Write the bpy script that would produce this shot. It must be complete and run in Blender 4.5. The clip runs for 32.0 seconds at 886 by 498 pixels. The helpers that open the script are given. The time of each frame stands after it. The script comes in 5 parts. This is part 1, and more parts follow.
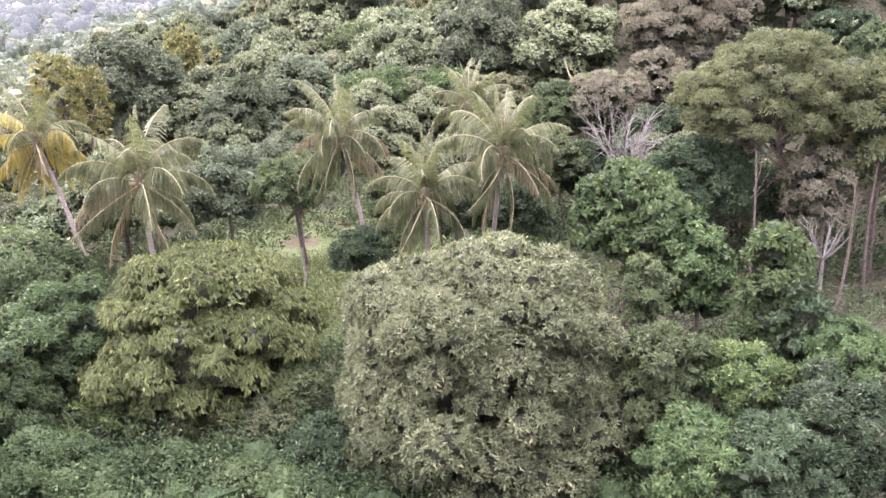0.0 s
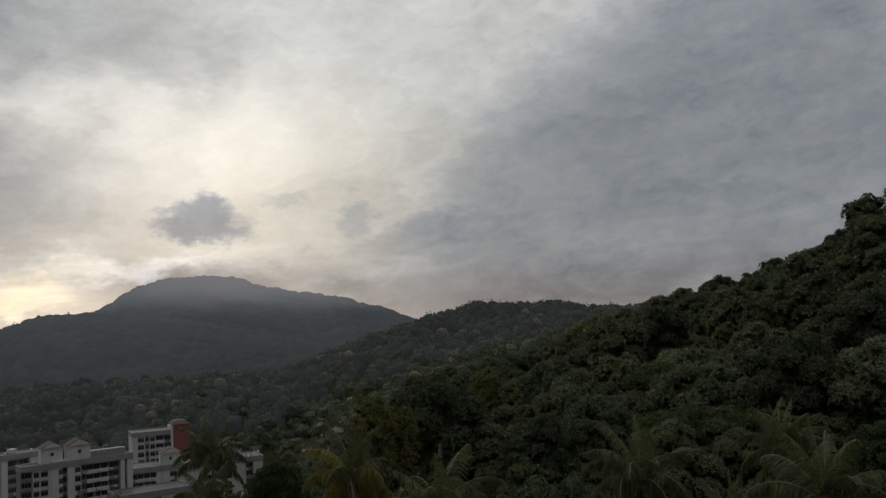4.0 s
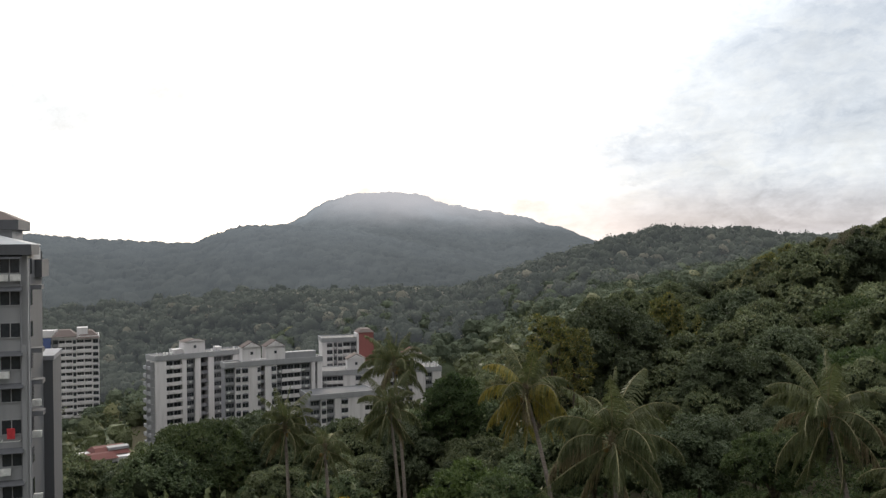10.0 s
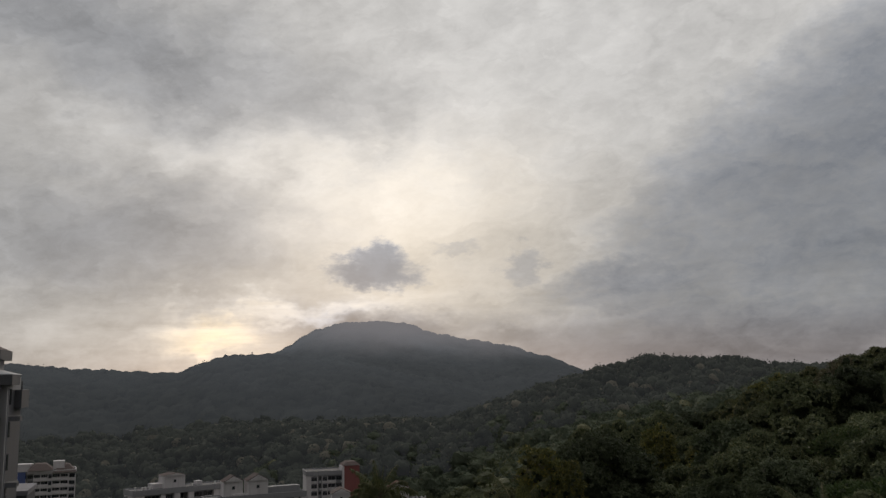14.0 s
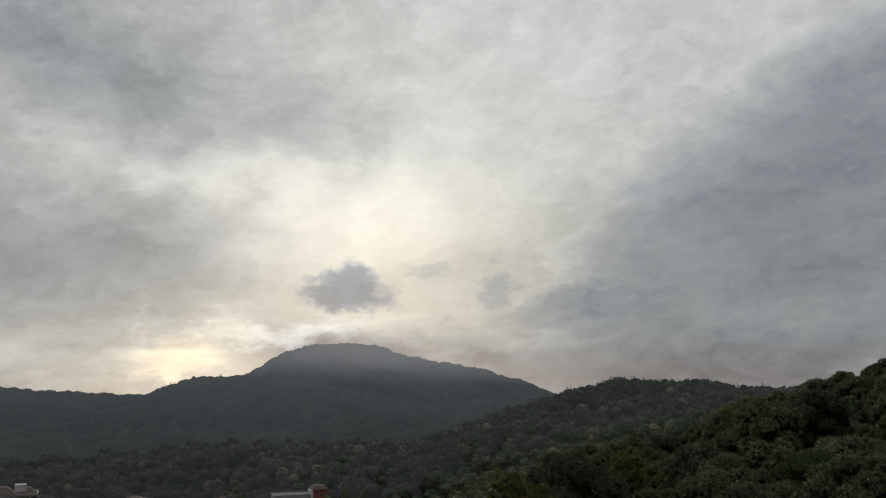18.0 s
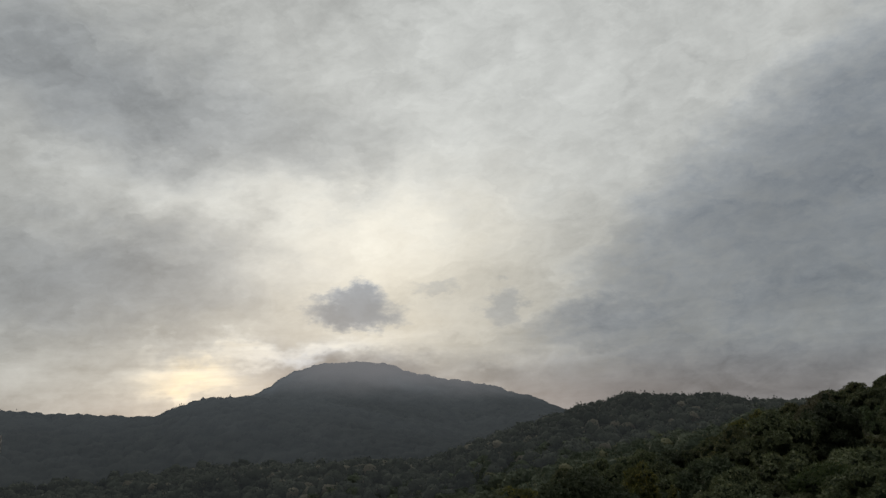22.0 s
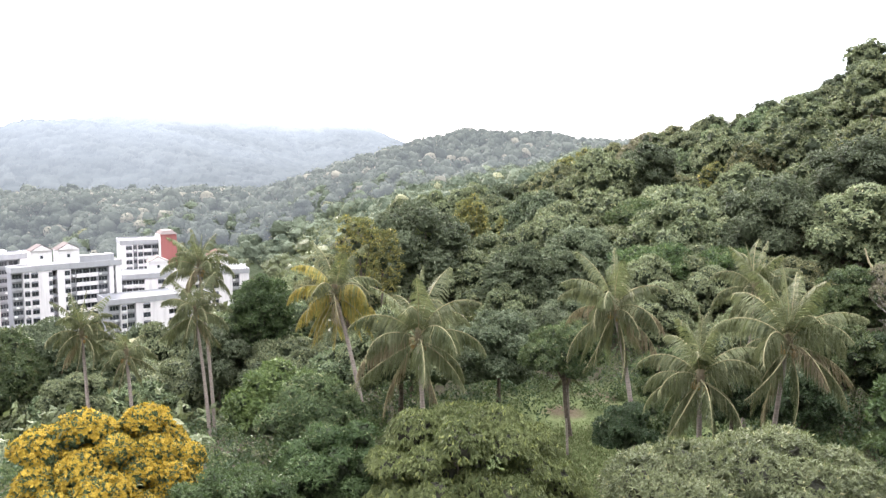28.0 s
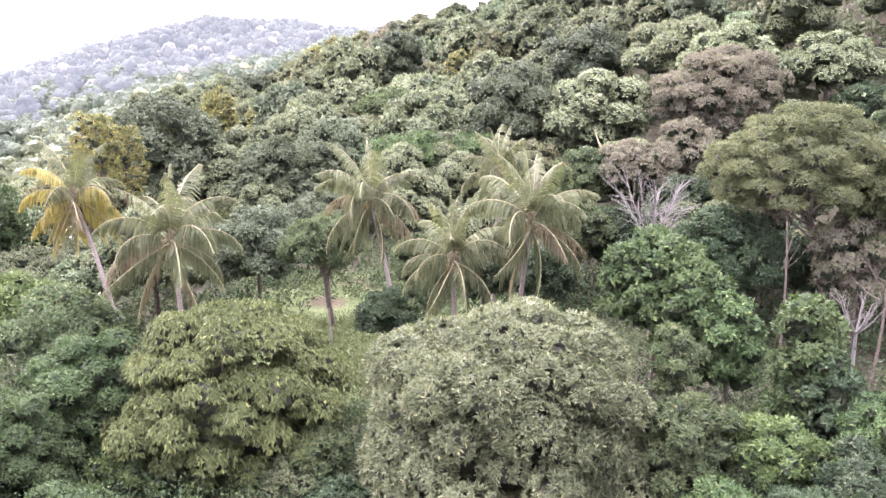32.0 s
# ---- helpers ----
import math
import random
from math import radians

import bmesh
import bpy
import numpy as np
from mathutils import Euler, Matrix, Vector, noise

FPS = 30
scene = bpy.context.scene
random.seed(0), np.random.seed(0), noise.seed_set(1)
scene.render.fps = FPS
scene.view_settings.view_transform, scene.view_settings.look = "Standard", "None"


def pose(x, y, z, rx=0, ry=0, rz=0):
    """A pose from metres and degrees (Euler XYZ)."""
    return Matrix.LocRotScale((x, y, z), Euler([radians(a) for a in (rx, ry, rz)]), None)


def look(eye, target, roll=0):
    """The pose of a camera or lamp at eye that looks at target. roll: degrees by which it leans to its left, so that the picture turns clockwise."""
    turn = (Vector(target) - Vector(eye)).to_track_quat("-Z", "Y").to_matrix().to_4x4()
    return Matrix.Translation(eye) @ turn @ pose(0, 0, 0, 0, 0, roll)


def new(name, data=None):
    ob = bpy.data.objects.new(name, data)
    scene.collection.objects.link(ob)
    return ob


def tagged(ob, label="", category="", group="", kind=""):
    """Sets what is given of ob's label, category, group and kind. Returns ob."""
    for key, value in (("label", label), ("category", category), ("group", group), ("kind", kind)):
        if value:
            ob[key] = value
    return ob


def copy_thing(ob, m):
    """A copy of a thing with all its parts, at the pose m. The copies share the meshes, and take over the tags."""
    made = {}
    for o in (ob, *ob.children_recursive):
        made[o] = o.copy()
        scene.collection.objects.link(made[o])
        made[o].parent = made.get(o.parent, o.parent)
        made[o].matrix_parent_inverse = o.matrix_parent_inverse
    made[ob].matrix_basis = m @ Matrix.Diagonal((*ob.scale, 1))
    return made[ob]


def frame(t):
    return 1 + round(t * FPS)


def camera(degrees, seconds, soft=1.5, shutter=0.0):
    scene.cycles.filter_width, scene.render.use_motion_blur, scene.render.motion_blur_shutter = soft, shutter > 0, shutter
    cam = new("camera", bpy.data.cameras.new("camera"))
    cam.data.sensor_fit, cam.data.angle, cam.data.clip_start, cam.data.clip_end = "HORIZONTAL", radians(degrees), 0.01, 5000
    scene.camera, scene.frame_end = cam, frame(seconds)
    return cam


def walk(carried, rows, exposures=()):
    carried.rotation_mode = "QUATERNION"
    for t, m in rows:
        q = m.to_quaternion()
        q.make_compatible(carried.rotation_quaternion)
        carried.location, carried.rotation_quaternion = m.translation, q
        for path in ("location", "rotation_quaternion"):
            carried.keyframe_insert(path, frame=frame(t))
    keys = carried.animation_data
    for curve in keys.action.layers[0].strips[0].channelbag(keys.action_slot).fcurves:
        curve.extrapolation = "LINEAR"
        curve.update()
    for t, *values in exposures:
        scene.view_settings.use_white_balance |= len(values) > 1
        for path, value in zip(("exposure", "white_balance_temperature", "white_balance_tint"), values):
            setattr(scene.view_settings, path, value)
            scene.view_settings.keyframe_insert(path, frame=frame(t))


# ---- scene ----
# ---------- camera: it stands on a high balcony and only turns ----------
EYE = Vector((0.0, 0.0, 22.0))
cam = camera(53.48, 32.0, soft=1.4)


def aim(yaw, pitch, roll):
    """Camera pose: yaw to the right of +y, pitch upwards, roll, in degrees."""
    return pose(*EYE, 0, 0, -yaw) @ pose(0, 0, 0, 90 + pitch) @ pose(0, 0, 0, 0, 0, -roll)


PATH = [
    (0, 29.39, -17.76, 1.03), (0.5, 28.97, -16.48, 1.28), (1, 28.12, -15.42, 1.56), (1.5, 27.63, -14.57, 1.64), (2, 27.07, -11.90, 1.68),
    (2.5, 22.94, -5.73, 1.86), (3, 16.81, 1.52, 4.2), (3.5, 13.02, 4.33, 3.5), (5.5, 5.97, 5.12, 3.78), (6, 1.93, 2.86, 3.40),
    (6.5, -0.43, 0.21, 3.55), (7, -1.48, 0.98, 3.58), (7.5, -1.48, 1.71, 2.18), (8, -1.31, 1.81, 2.21), (8.5, -1.19, 1.14, 1.33),
    (9, -1.04, 0.82, 0.92), (9.5, -0.86, 0.42, 0.83), (10, -0.74, -0.06, 0.74), (10.5, -0.59, -0.48, 0.51), (11, -0.43, -0.68, 0.30),
    (11.5, -0.04, -0.99, 0.19), (12, 0.10, -1.45, -0.04), (12.5, 0.25, -0.44, 0.26), (13, 0.14, 4.15, 0.87), (13.5, 0.15, 5.40, 0.62),
    (14, 0.15, 8.33, 0.80), (14.5, 0.23, 9.98, 0.70), (16.5, 1.20, 11.46, 0.71), (17, 1.39, 10.24, 0.71), (17.5, 1.59, 9.94, 0.64),
    (18, 2.02, 9.76, 0.61), (18.5, 2.33, 9.37, 0.15), (19, 2.76, 9.09, -0.13), (19.5, 3.08, 9.03, -0.32), (20, 3.23, 9.13, -1.14),
    (20.5, 3.36, 9.17, -1.23), (21, 3.31, 8.79, -1.19), (21.5, 2.45, 9.85, 0.39), (22, 1.56, 10.87, 1.49), (22.5, -0.70, 12.29, 2.93),
    (23, -1.50, 12.45, 2.55), (23.5, -1.61, 10.18, 1.89), (24, -1.39, 8.71, 1.78), (24.5, -1.26, 6.81, 1.43), (25, -1.16, 4.11, 1.26),
    (25.5, -0.92, 2.11, 1.09), (27.5, 6.30, -5.27, 0.38), (28, 11.61, -6.56, -0.15), (28.5, 15.87, -9.72, -0.43), (29, 17.53, -11.83, -0.60),
    (29.5, 20.89, -13.63, -1.04), (30, 22.84, -13.86, -1.92), (30.5, 23.79, -13.96, 0.29), (31, 25.74, -13.88, 0.31), (31.5, 26.24, -13.72, 0.23),
    (32, 27.60, -13.60, 0.10),
]
EXPOSURES = [
    (0, 4.7, 6050, 39), (2, 4.8, 6050, 39), (2.5, 3.6, 6300, 22), (3, 0.75, 6450, 26), (3.5, -0.05, 6500, 15), (5.5, 0.0, 6500, 10), (6, 0.3, 6500, 10),
    (6.5, 1.08, 6500, 10), (8, 1.12, 6500, 10), (9, 1.25, 6500, 10), (10, 1.62, 6500, 12), (11, 2.2, 6450, 13), (12.5, 2.95, 6350, 16), (13, 1.15, 6550, 13), (13.5, 0.8, 6500, 10), (14, -0.05, 6650, 15),
    (17, -0.1, 6500, 10), (18, 0.0, 6500, 10), (19, 0.08, 6500, 10), (21, 0.12, 6500, 10), (22, -0.1, 6500, 10), (22.6, -0.2, 6500, 10), (24, -0.02, 6500, 10),
    (24.5, 0.4, 6500, 10), (25, 1.25, 6500, 8), (25.5, 1.7, 6500, 9), (27.5, 3.55, 6350, 16), (28, 3.9, 6250, 18), (29, 4.55, 6000, 35), (32, 4.85, 5950, 39),
]
walk(cam, [(t, aim(y, p, r)) for t, y, p, r in PATH], EXPOSURES)

# ---------- world: a broken evening overcast, the low sun behind it ----------
SUN_AZ, SUN_EL = -9.0, 7.0
world = bpy.data.worlds.new("evening_sky")
scene.world = world
world.use_nodes = True


class Graph:
    """Short ways to write node formulas."""

    def __init__(self, tree):
        self.tree = tree

    def node(self, kind, **values):
        n = self.tree.nodes.new(kind)
        for key, value in values.items():
            setattr(n, key, value)
        return n

    def link(self, a, b):
        if isinstance(a, (int, float)):
            b.default_value = a
        elif isinstance(a, tuple):
            b.default_value = a if len(a) == 4 or len(b.default_value) == 3 else (*a, 1.0)
        else:
            self.tree.links.new(a, b)

    def math(self, op, a, b=0.0, c=0.0, clamp=False):
        n = self.node("ShaderNodeMath", operation=op, use_clamp=clamp)
        for v, s in zip((a, b, c), n.inputs):
            self.link(v, s)
        return n.outputs[0]

    def add(self, a, b): return self.math("ADD", a, b)
    def sub(self, a, b): return self.math("SUBTRACT", a, b)
    def mul(self, a, b): return self.math("MULTIPLY", a, b)

    def noise(self, vector, scale, detail=4.0, rough=0.55, distortion=0.0):
        n = self.node("ShaderNodeTexNoise")
        if vector is not None:
            self.link(vector, n.inputs["Vector"])
        n.inputs["Scale"].default_value, n.inputs["Detail"].default_value = scale, detail
        n.inputs["Roughness"].default_value, n.inputs["Distortion"].default_value = rough, distortion
        return n.outputs[0]

    def ramp(self, value, lo, hi, a=0.0, b=1.0, smooth=True):
        n = self.node("ShaderNodeMapRange", interpolation_type="SMOOTHSTEP" if smooth else "LINEAR")
        self.link(value, n.inputs[0])
        for v, s in zip((lo, hi, a, b), n.inputs[1:5]):
            s.default_value = v
        return n.outputs[0]

    def mix(self, fac, a, b, blend="MIX"):
        n = self.node("ShaderNodeMix", data_type="RGBA", blend_type=blend)
        self.link(fac, n.inputs[0])
        self.link(a, n.inputs[6])
        self.link(b, n.inputs[7])
        return n.outputs[2]

    def vec(self, x, y, z):
        n = self.node("ShaderNodeCombineXYZ")
        for v, s in zip((x, y, z), n.inputs):
            self.link(v, s)
        return n.outputs[0]


g = Graph(world.node_tree)
world.node_tree.nodes.clear()
way = g.node("ShaderNodeTexCoord").outputs["Generated"]
sep = g.node("ShaderNodeSeparateXYZ")
g.link(way, sep.inputs[0])
AZ = g.mul(g.math("ARCTAN2", sep.outputs[0], sep.outputs[1]), 57.2958)
EL = g.mul(g.math("ARCSINE", sep.outputs[2]), 57.2958)
# broad and fine turbulence, stretched along the clouds' drift (rising to the right)
drift = g.vec(g.add(g.mul(AZ, 0.06), g.mul(EL, 0.05)), g.sub(g.mul(EL, 0.13), g.mul(AZ, 0.045)), 0.3)
puffs = g.vec(g.mul(AZ, 0.1), g.mul(EL, 0.17), 4.7)
N1 = g.sub(g.noise(puffs, 1.0, 5.0, 0.6), 0.5)
N2 = g.sub(g.noise(drift, 2.2, 6.0, 0.62, 0.3), 0.5)
N3 = g.sub(g.noise(puffs, 3.4, 5.0, 0.6), 0.5)
N4 = g.sub(g.noise(g.vec(g.mul(AZ, 0.1), g.mul(EL, 0.17), 9.1), 1.3, 5.0, 0.6), 0.5)
N6 = g.sub(g.noise(g.vec(g.mul(AZ, 0.1), g.mul(EL, 0.17), 2.3), 3.6, 5.0, 0.6), 0.5)
N8 = g.sub(g.noise(puffs, 9.0, 5.0, 0.65), 0.5)
N9 = g.sub(g.noise(g.vec(g.mul(AZ, 0.1), g.mul(EL, 0.17), 7.7), 9.0, 5.0, 0.65), 0.5)
N10 = g.sub(g.noise(g.vec(g.mul(AZ, 0.09), g.mul(EL, 0.75), 1.9), 1.6, 6.0, 0.62, 0.4), 0.5)
N11 = g.sub(g.noise(drift, 11.0, 5.0, 0.65, 0.8), 0.5)
WA = g.add(AZ, g.add(g.mul(N1, 9.0), g.mul(N3, 4.0)))
WE = g.add(EL, g.add(g.mul(N4, 6.0), g.mul(N6, 3.6)))


def blob(az, el, wa, we, turn=0.0, warp=1.0, hard=False):
    """A soft ellipse in the sky; turn tilts it up to the right."""
    a, e = g.sub(WA, az), g.sub(WE, el)
    if warp > 1:
        a, e = g.add(a, g.mul(N8, 7.0 * (warp - 1))), g.add(e, g.mul(N9, 6.0 * (warp - 1)))
    if warp < 1:
        a, e = g.sub(g.add(AZ, g.add(g.mul(N3, 5.0 * warp), g.mul(N8, 2.6 * warp))), az), g.sub(g.add(EL, g.add(g.mul(N6, 4.0 * warp), g.mul(N9, 2.2 * warp))), el)
    c, s = math.cos(radians(turn)), math.sin(radians(turn))
    u = g.mul(g.add(g.mul(a, c), g.mul(e, s)), 1 / wa)
    v = g.mul(g.sub(g.mul(e, c), g.mul(a, s)), 1 / we)
    d = g.add(g.mul(u, u), g.mul(v, v))
    return g.ramp(d, *(hard if isinstance(hard, tuple) else (2.1, 0.15))) if hard else g.math("EXPONENT", g.mul(d, -1.0))


def total(*terms):
    out = terms[0]
    for t in terms[1:]:
        out = g.add(out, t)
    return out


N5 = g.sub(g.noise(drift, 5.0, 6.0, 0.6, 1.0), 0.5)
N7 = g.sub(g.noise(g.vec(g.mul(WA, 0.16), g.mul(WE, 0.27), 6.6), 2.0, 6.0, 0.6, 0.5), 0.5)
SKY = total(
    0.47,
    g.mul(N2, 0.24), g.mul(N1, 0.10), g.mul(N3, 0.09), g.mul(N5, 0.16), g.mul(N7, 0.28), g.mul(N11, 0.05), g.mul(g.mul(N10, g.ramp(EL, 11.0, 4.0)), 0.16),
    g.mul(blob(-4.0, 10.5, 9.0, 5.0, 12), 0.42),
    g.mul(blob(2.0, 17.0, 15.0, 10.0, 35), 0.15),
    g.mul(blob(-14.0, 14.5, 9.0, 2.2, -10), 0.20),
    g.mul(blob(8.0, 27.0, 18.0, 9.0, 20), 0.06),
    g.mul(blob(24.0, 22.0, 10.0, 6.0, 20), 0.10),
)
# the dark banks
BANK = g.mul(g.math("MAXIMUM", blob(38.0, 8.0, 13.0, 8.5, 15, hard=(1.6, 0.5)), g.math("MAXIMUM", blob(27.0, 11.0, 19.0, 7.9, 35, 1.35, (1.85, 0.35)), blob(14.0, 5.8, 6.5, 2.0, 6, 0.8, True))), g.add(1.0, g.add(g.mul(N5, 1.0), g.mul(N7, 1.5))))
LEFT = g.math("MAXIMUM", blob(-19.0, 9.0, 14.0, 3.6, 0), g.mul(blob(-21.0, 20.5, 15.0, 3.6, -14), 0.8))
PUFF = g.math("MAXIMUM", blob(-4.4, 7.0, 2.4, 0.9, 0, 0.75, True), blob(-4.0, 7.7, 1.6, 0.9, 0, 0.75, True))
PUFF = g.math("MAXIMUM", PUFF, g.math("MAXIMUM", g.mul(blob(5.2, 7.0, 1.3, 1.1, 30, 0.9, True), 0.5), g.mul(blob(1.0, 8.2, 1.2, 0.5, 0, 0.9, True), 0.3)))
CAP = g.math("MAXIMUM", blob(-4.0, 3.0, 6.5, 1.5, -4, 0.5), g.mul(blob(4.5, 2.7, 5.0, 1.1, -8, 0.6), 0.45))
LOW = g.mul(g.ramp(EL, 4.8, 1.0), g.ramp(AZ, 0.0, 9.0))
SHADE = g.math("MINIMUM", total(g.mul(BANK, 0.40), g.mul(LEFT, 0.34), g.mul(PUFF, 0.46), g.mul(LOW, 0.20), g.mul(CAP, 0.62)), 0.68)
SKY = g.math("MAXIMUM", g.mul(SKY, g.sub(1.0, SHADE)), 0.05)
# an overcast is brightest overhead, and the evening sky is duller away from the sun
OVERHEAD = g.ramp(EL, 32.0, 70.0, 1.0, 1.55)
AWAY = g.mul(g.ramp(g.math("ABSOLUTE", AZ), 65.0, 140.0, 0.0, 0.62), g.ramp(EL, 72.0, 30.0))
SKY = g.mul(g.mul(SKY, OVERHEAD), g.sub(1.0, AWAY))
GLOW = g.math("MAXIMUM", blob(-15.0, 2.8, 3.4, 1.4, 0), g.mul(blob(-9.0, 4.6, 6.5, 0.7, 6), 0.6))
WARM = g.math("MAXIMUM", GLOW, g.mul(blob(-3.0, 9.0, 13.0, 6.0, 0), 0.55))
colour = g.mix(g.math("MINIMUM", g.mul(SHADE, 1.7), 1.0), (0.985, 1.01, 0.975), (0.80, 0.90, 1.02))
colour = g.mix(g.mul(WARM, g.sub(1.0, g.math("MINIMUM", g.mul(SHADE, 2.0), 1.0))), colour, (1.0, 0.87, 0.63))
colour = g.mix(g.mul(LOW, 0.6), colour, (0.97, 0.94, 0.96))
level = g.node("ShaderNodeVectorMath", operation="SCALE")
g.link(colour, level.inputs[0])
g.link(g.add(SKY, g.mul(g.mul(GLOW, g.add(1.0, g.mul(N10, 1.6))), 0.62)), level.inputs["Scale"])
clouds = g.node("ShaderNodeBackground")
g.link(level.outputs[0], clouds.inputs[0])
nishita = g.node("ShaderNodeTexSky", sky_type="NISHITA", sun_disc=False, sun_elevation=radians(SUN_EL), sun_rotation=radians(SUN_AZ))
clear = g.node("ShaderNodeBackground")
g.link(nishita.outputs[0], clear.inputs[0])
clear.inputs[1].default_value = 0.05
both = g.node("ShaderNodeMixShader")
both.inputs[0].default_value = 0.94
g.link(clear.outputs[0], both.inputs[1])
g.link(clouds.outputs[0], both.inputs[2])
g.link(both.outputs[0], g.node("ShaderNodeOutputWorld").inputs[0])

sun = new("sun", bpy.data.lights.new("sun", "SUN"))
sun.data.energy, sun.data.angle, sun.data.color = 0.5, radians(25), (1.0, 0.88, 0.7)
sun.matrix_world = look((0, 0, 0), (-math.sin(radians(SUN_AZ)), -math.cos(radians(SUN_AZ)), -math.tan(radians(SUN_EL + 8))))

# ---------- materials ----------
def material(name):
    m = bpy.data.materials.new(name)
    m.use_nodes = True
    m.node_tree.nodes.clear()
    return m, Graph(m.node_tree)


def surface(gr, base, rough, bump=None, strength=0.3, distance=0.05, metal=0.0, extra=None):
    b = gr.node("ShaderNodeBsdfPrincipled")
    gr.link(base, b.inputs["Base Color"])
    gr.link(rough, b.inputs["Roughness"])
    b.inputs["Metallic"].default_value = metal
    if bump is not None:
        n = gr.node("ShaderNodeBump")
        n.inputs["Strength"].default_value, n.inputs["Distance"].default_value = strength, distance
        gr.link(bump, n.inputs["Height"])
        gr.link(n.outputs[0], b.inputs["Normal"])
    out = gr.node("ShaderNodeOutputMaterial")
    gr.link((extra(b.outputs[0]) if extra else b.outputs[0]), out.inputs[0])
    return b


def foliage(name, dark, light, odd=None, share=0.0, rough=0.5, through_light=0.25, patch=0.35, leafy=0.0):
    """Leaves: one tone a leaf, slow patches over the crown, some odd leaves, a little light through."""
    m, gr = material(name)
    geo = gr.node("ShaderNodeNewGeometry")
    isl = geo.outputs["Random Per Island"]
    place = geo.outputs["Position"]
    fac = gr.add(gr.mul(isl, 0.65), gr.mul(gr.ramp(gr.noise(place, patch, 3.0), 0.35, 0.65), 0.45))
    col = gr.mix(fac, dark, light)
    if odd:
        pick = gr.math("GREATER_THAN", gr.math("FRACT", gr.mul(isl, 37.7)), 1.0 - share)
        col = gr.mix(pick, col, odd)
    info = gr.node("ShaderNodeObjectInfo").outputs["Random"]
    hsv = gr.node("ShaderNodeHueSaturation")
    gr.link(gr.ramp(info, 0, 1, 0.494, 0.507, False), hsv.inputs[0])
    gr.link(gr.ramp(info, 0, 1, 0.8, 1.2, False), hsv.inputs[2])
    gr.link(col, hsv.inputs[4])
    col = hsv.outputs[0]

    def lit(sh):
        t = gr.node("ShaderNodeBsdfTranslucent")
        gr.link(gr.mix(0.5, col, (light[0] * 1.3, light[1] * 1.5, light[2] * 0.8)), t.inputs[0])
        x = gr.node("ShaderNodeMixShader")
        x.inputs[0].default_value = through_light
        gr.link(sh, x.inputs[1])
        gr.link(t.outputs[0], x.inputs[2])
        return x.outputs[0]

    relief = gr.noise(place, leafy or 5.0, 3.0, 0.7)
    b = surface(gr, col, rough, relief, 1.0, 1.2 if leafy else 0.2, extra=lit)
    b.inputs["Specular IOR Level"].default_value = 0.12
    return m


LEAF_GREY = foliage("leaf_grey_green", (0.033, 0.040, 0.020), (0.126, 0.136, 0.074), (0.2, 0.19, 0.1), 0.03, 0.42)
LEAF_OLIVE = foliage("leaf_olive", (0.040, 0.053, 0.020), (0.124, 0.144, 0.056), (0.19, 0.205, 0.07), 0.05, 0.5)
# deep green, darkened further: shade low in the wood is put into the colour
LEAF_DEEP = foliage("leaf_deep_green", (0.018, 0.030, 0.016), (0.052, 0.075, 0.038), (0.11, 0.13, 0.07), 0.05, 0.45)
LEAF_DOME = foliage("leaf_dome_green", (0.023, 0.038, 0.017), (0.068, 0.097, 0.040), (0.12, 0.14, 0.07), 0.03, 0.5)
LEAF_FRESH = foliage("leaf_fresh_green", (0.029, 0.046, 0.017), (0.092, 0.122, 0.040), (0.135, 0.165, 0.066), 0.06, 0.45)
LEAF_MID = foliage("leaf_mid_green", (0.031, 0.046, 0.023), (0.092, 0.118, 0.052), (0.15, 0.15, 0.078), 0.05, 0.5)
LEAF_CLIMBER = foliage("leaf_climber_green", (0.025, 0.044, 0.018), (0.078, 0.112, 0.044), (0.12, 0.15, 0.055), 0.05, 0.45)
LEAF_FEATHER = foliage("leaf_feathery_olive", (0.042, 0.052, 0.024), (0.118, 0.128, 0.060), None, 0, 0.6)
LEAF_BROWN = foliage("leaf_brown", (0.068, 0.063, 0.048), (0.160, 0.143, 0.102), (0.122, 0.123, 0.067), 0.15, 0.6)
LEAF_YELLOW = foliage("leaf_yellowing", (0.058, 0.070, 0.030), (0.160, 0.158, 0.060), (0.27, 0.225, 0.06), 0.16, 0.5)
FLOWER = foliage("flower_yellow", (0.25, 0.16, 0.018), (0.38, 0.265, 0.04), None, 0, 0.6)
FROND_GREEN = foliage("frond_green", (0.044, 0.052, 0.028), (0.122, 0.130, 0.070), (0.19, 0.18, 0.1), 0.06, 0.6)
FROND_YELLOW = foliage("frond_yellow", (0.12, 0.108, 0.03), (0.265, 0.205, 0.055), (0.11, 0.118, 0.05), 0.35, 0.6)
FROND_DRY = foliage("frond_dry", (0.10, 0.082, 0.055), (0.19, 0.155, 0.105), None, 0, 0.7)
# paler than the near leaves: haze over the slopes is put into these colours
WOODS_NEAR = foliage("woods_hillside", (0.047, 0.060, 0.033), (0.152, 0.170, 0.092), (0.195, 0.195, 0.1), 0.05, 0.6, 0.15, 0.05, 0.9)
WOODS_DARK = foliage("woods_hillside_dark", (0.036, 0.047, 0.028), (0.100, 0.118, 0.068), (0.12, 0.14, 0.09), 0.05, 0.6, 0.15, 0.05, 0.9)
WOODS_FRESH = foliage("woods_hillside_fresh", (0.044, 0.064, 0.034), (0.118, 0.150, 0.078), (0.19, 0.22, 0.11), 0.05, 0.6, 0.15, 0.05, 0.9)
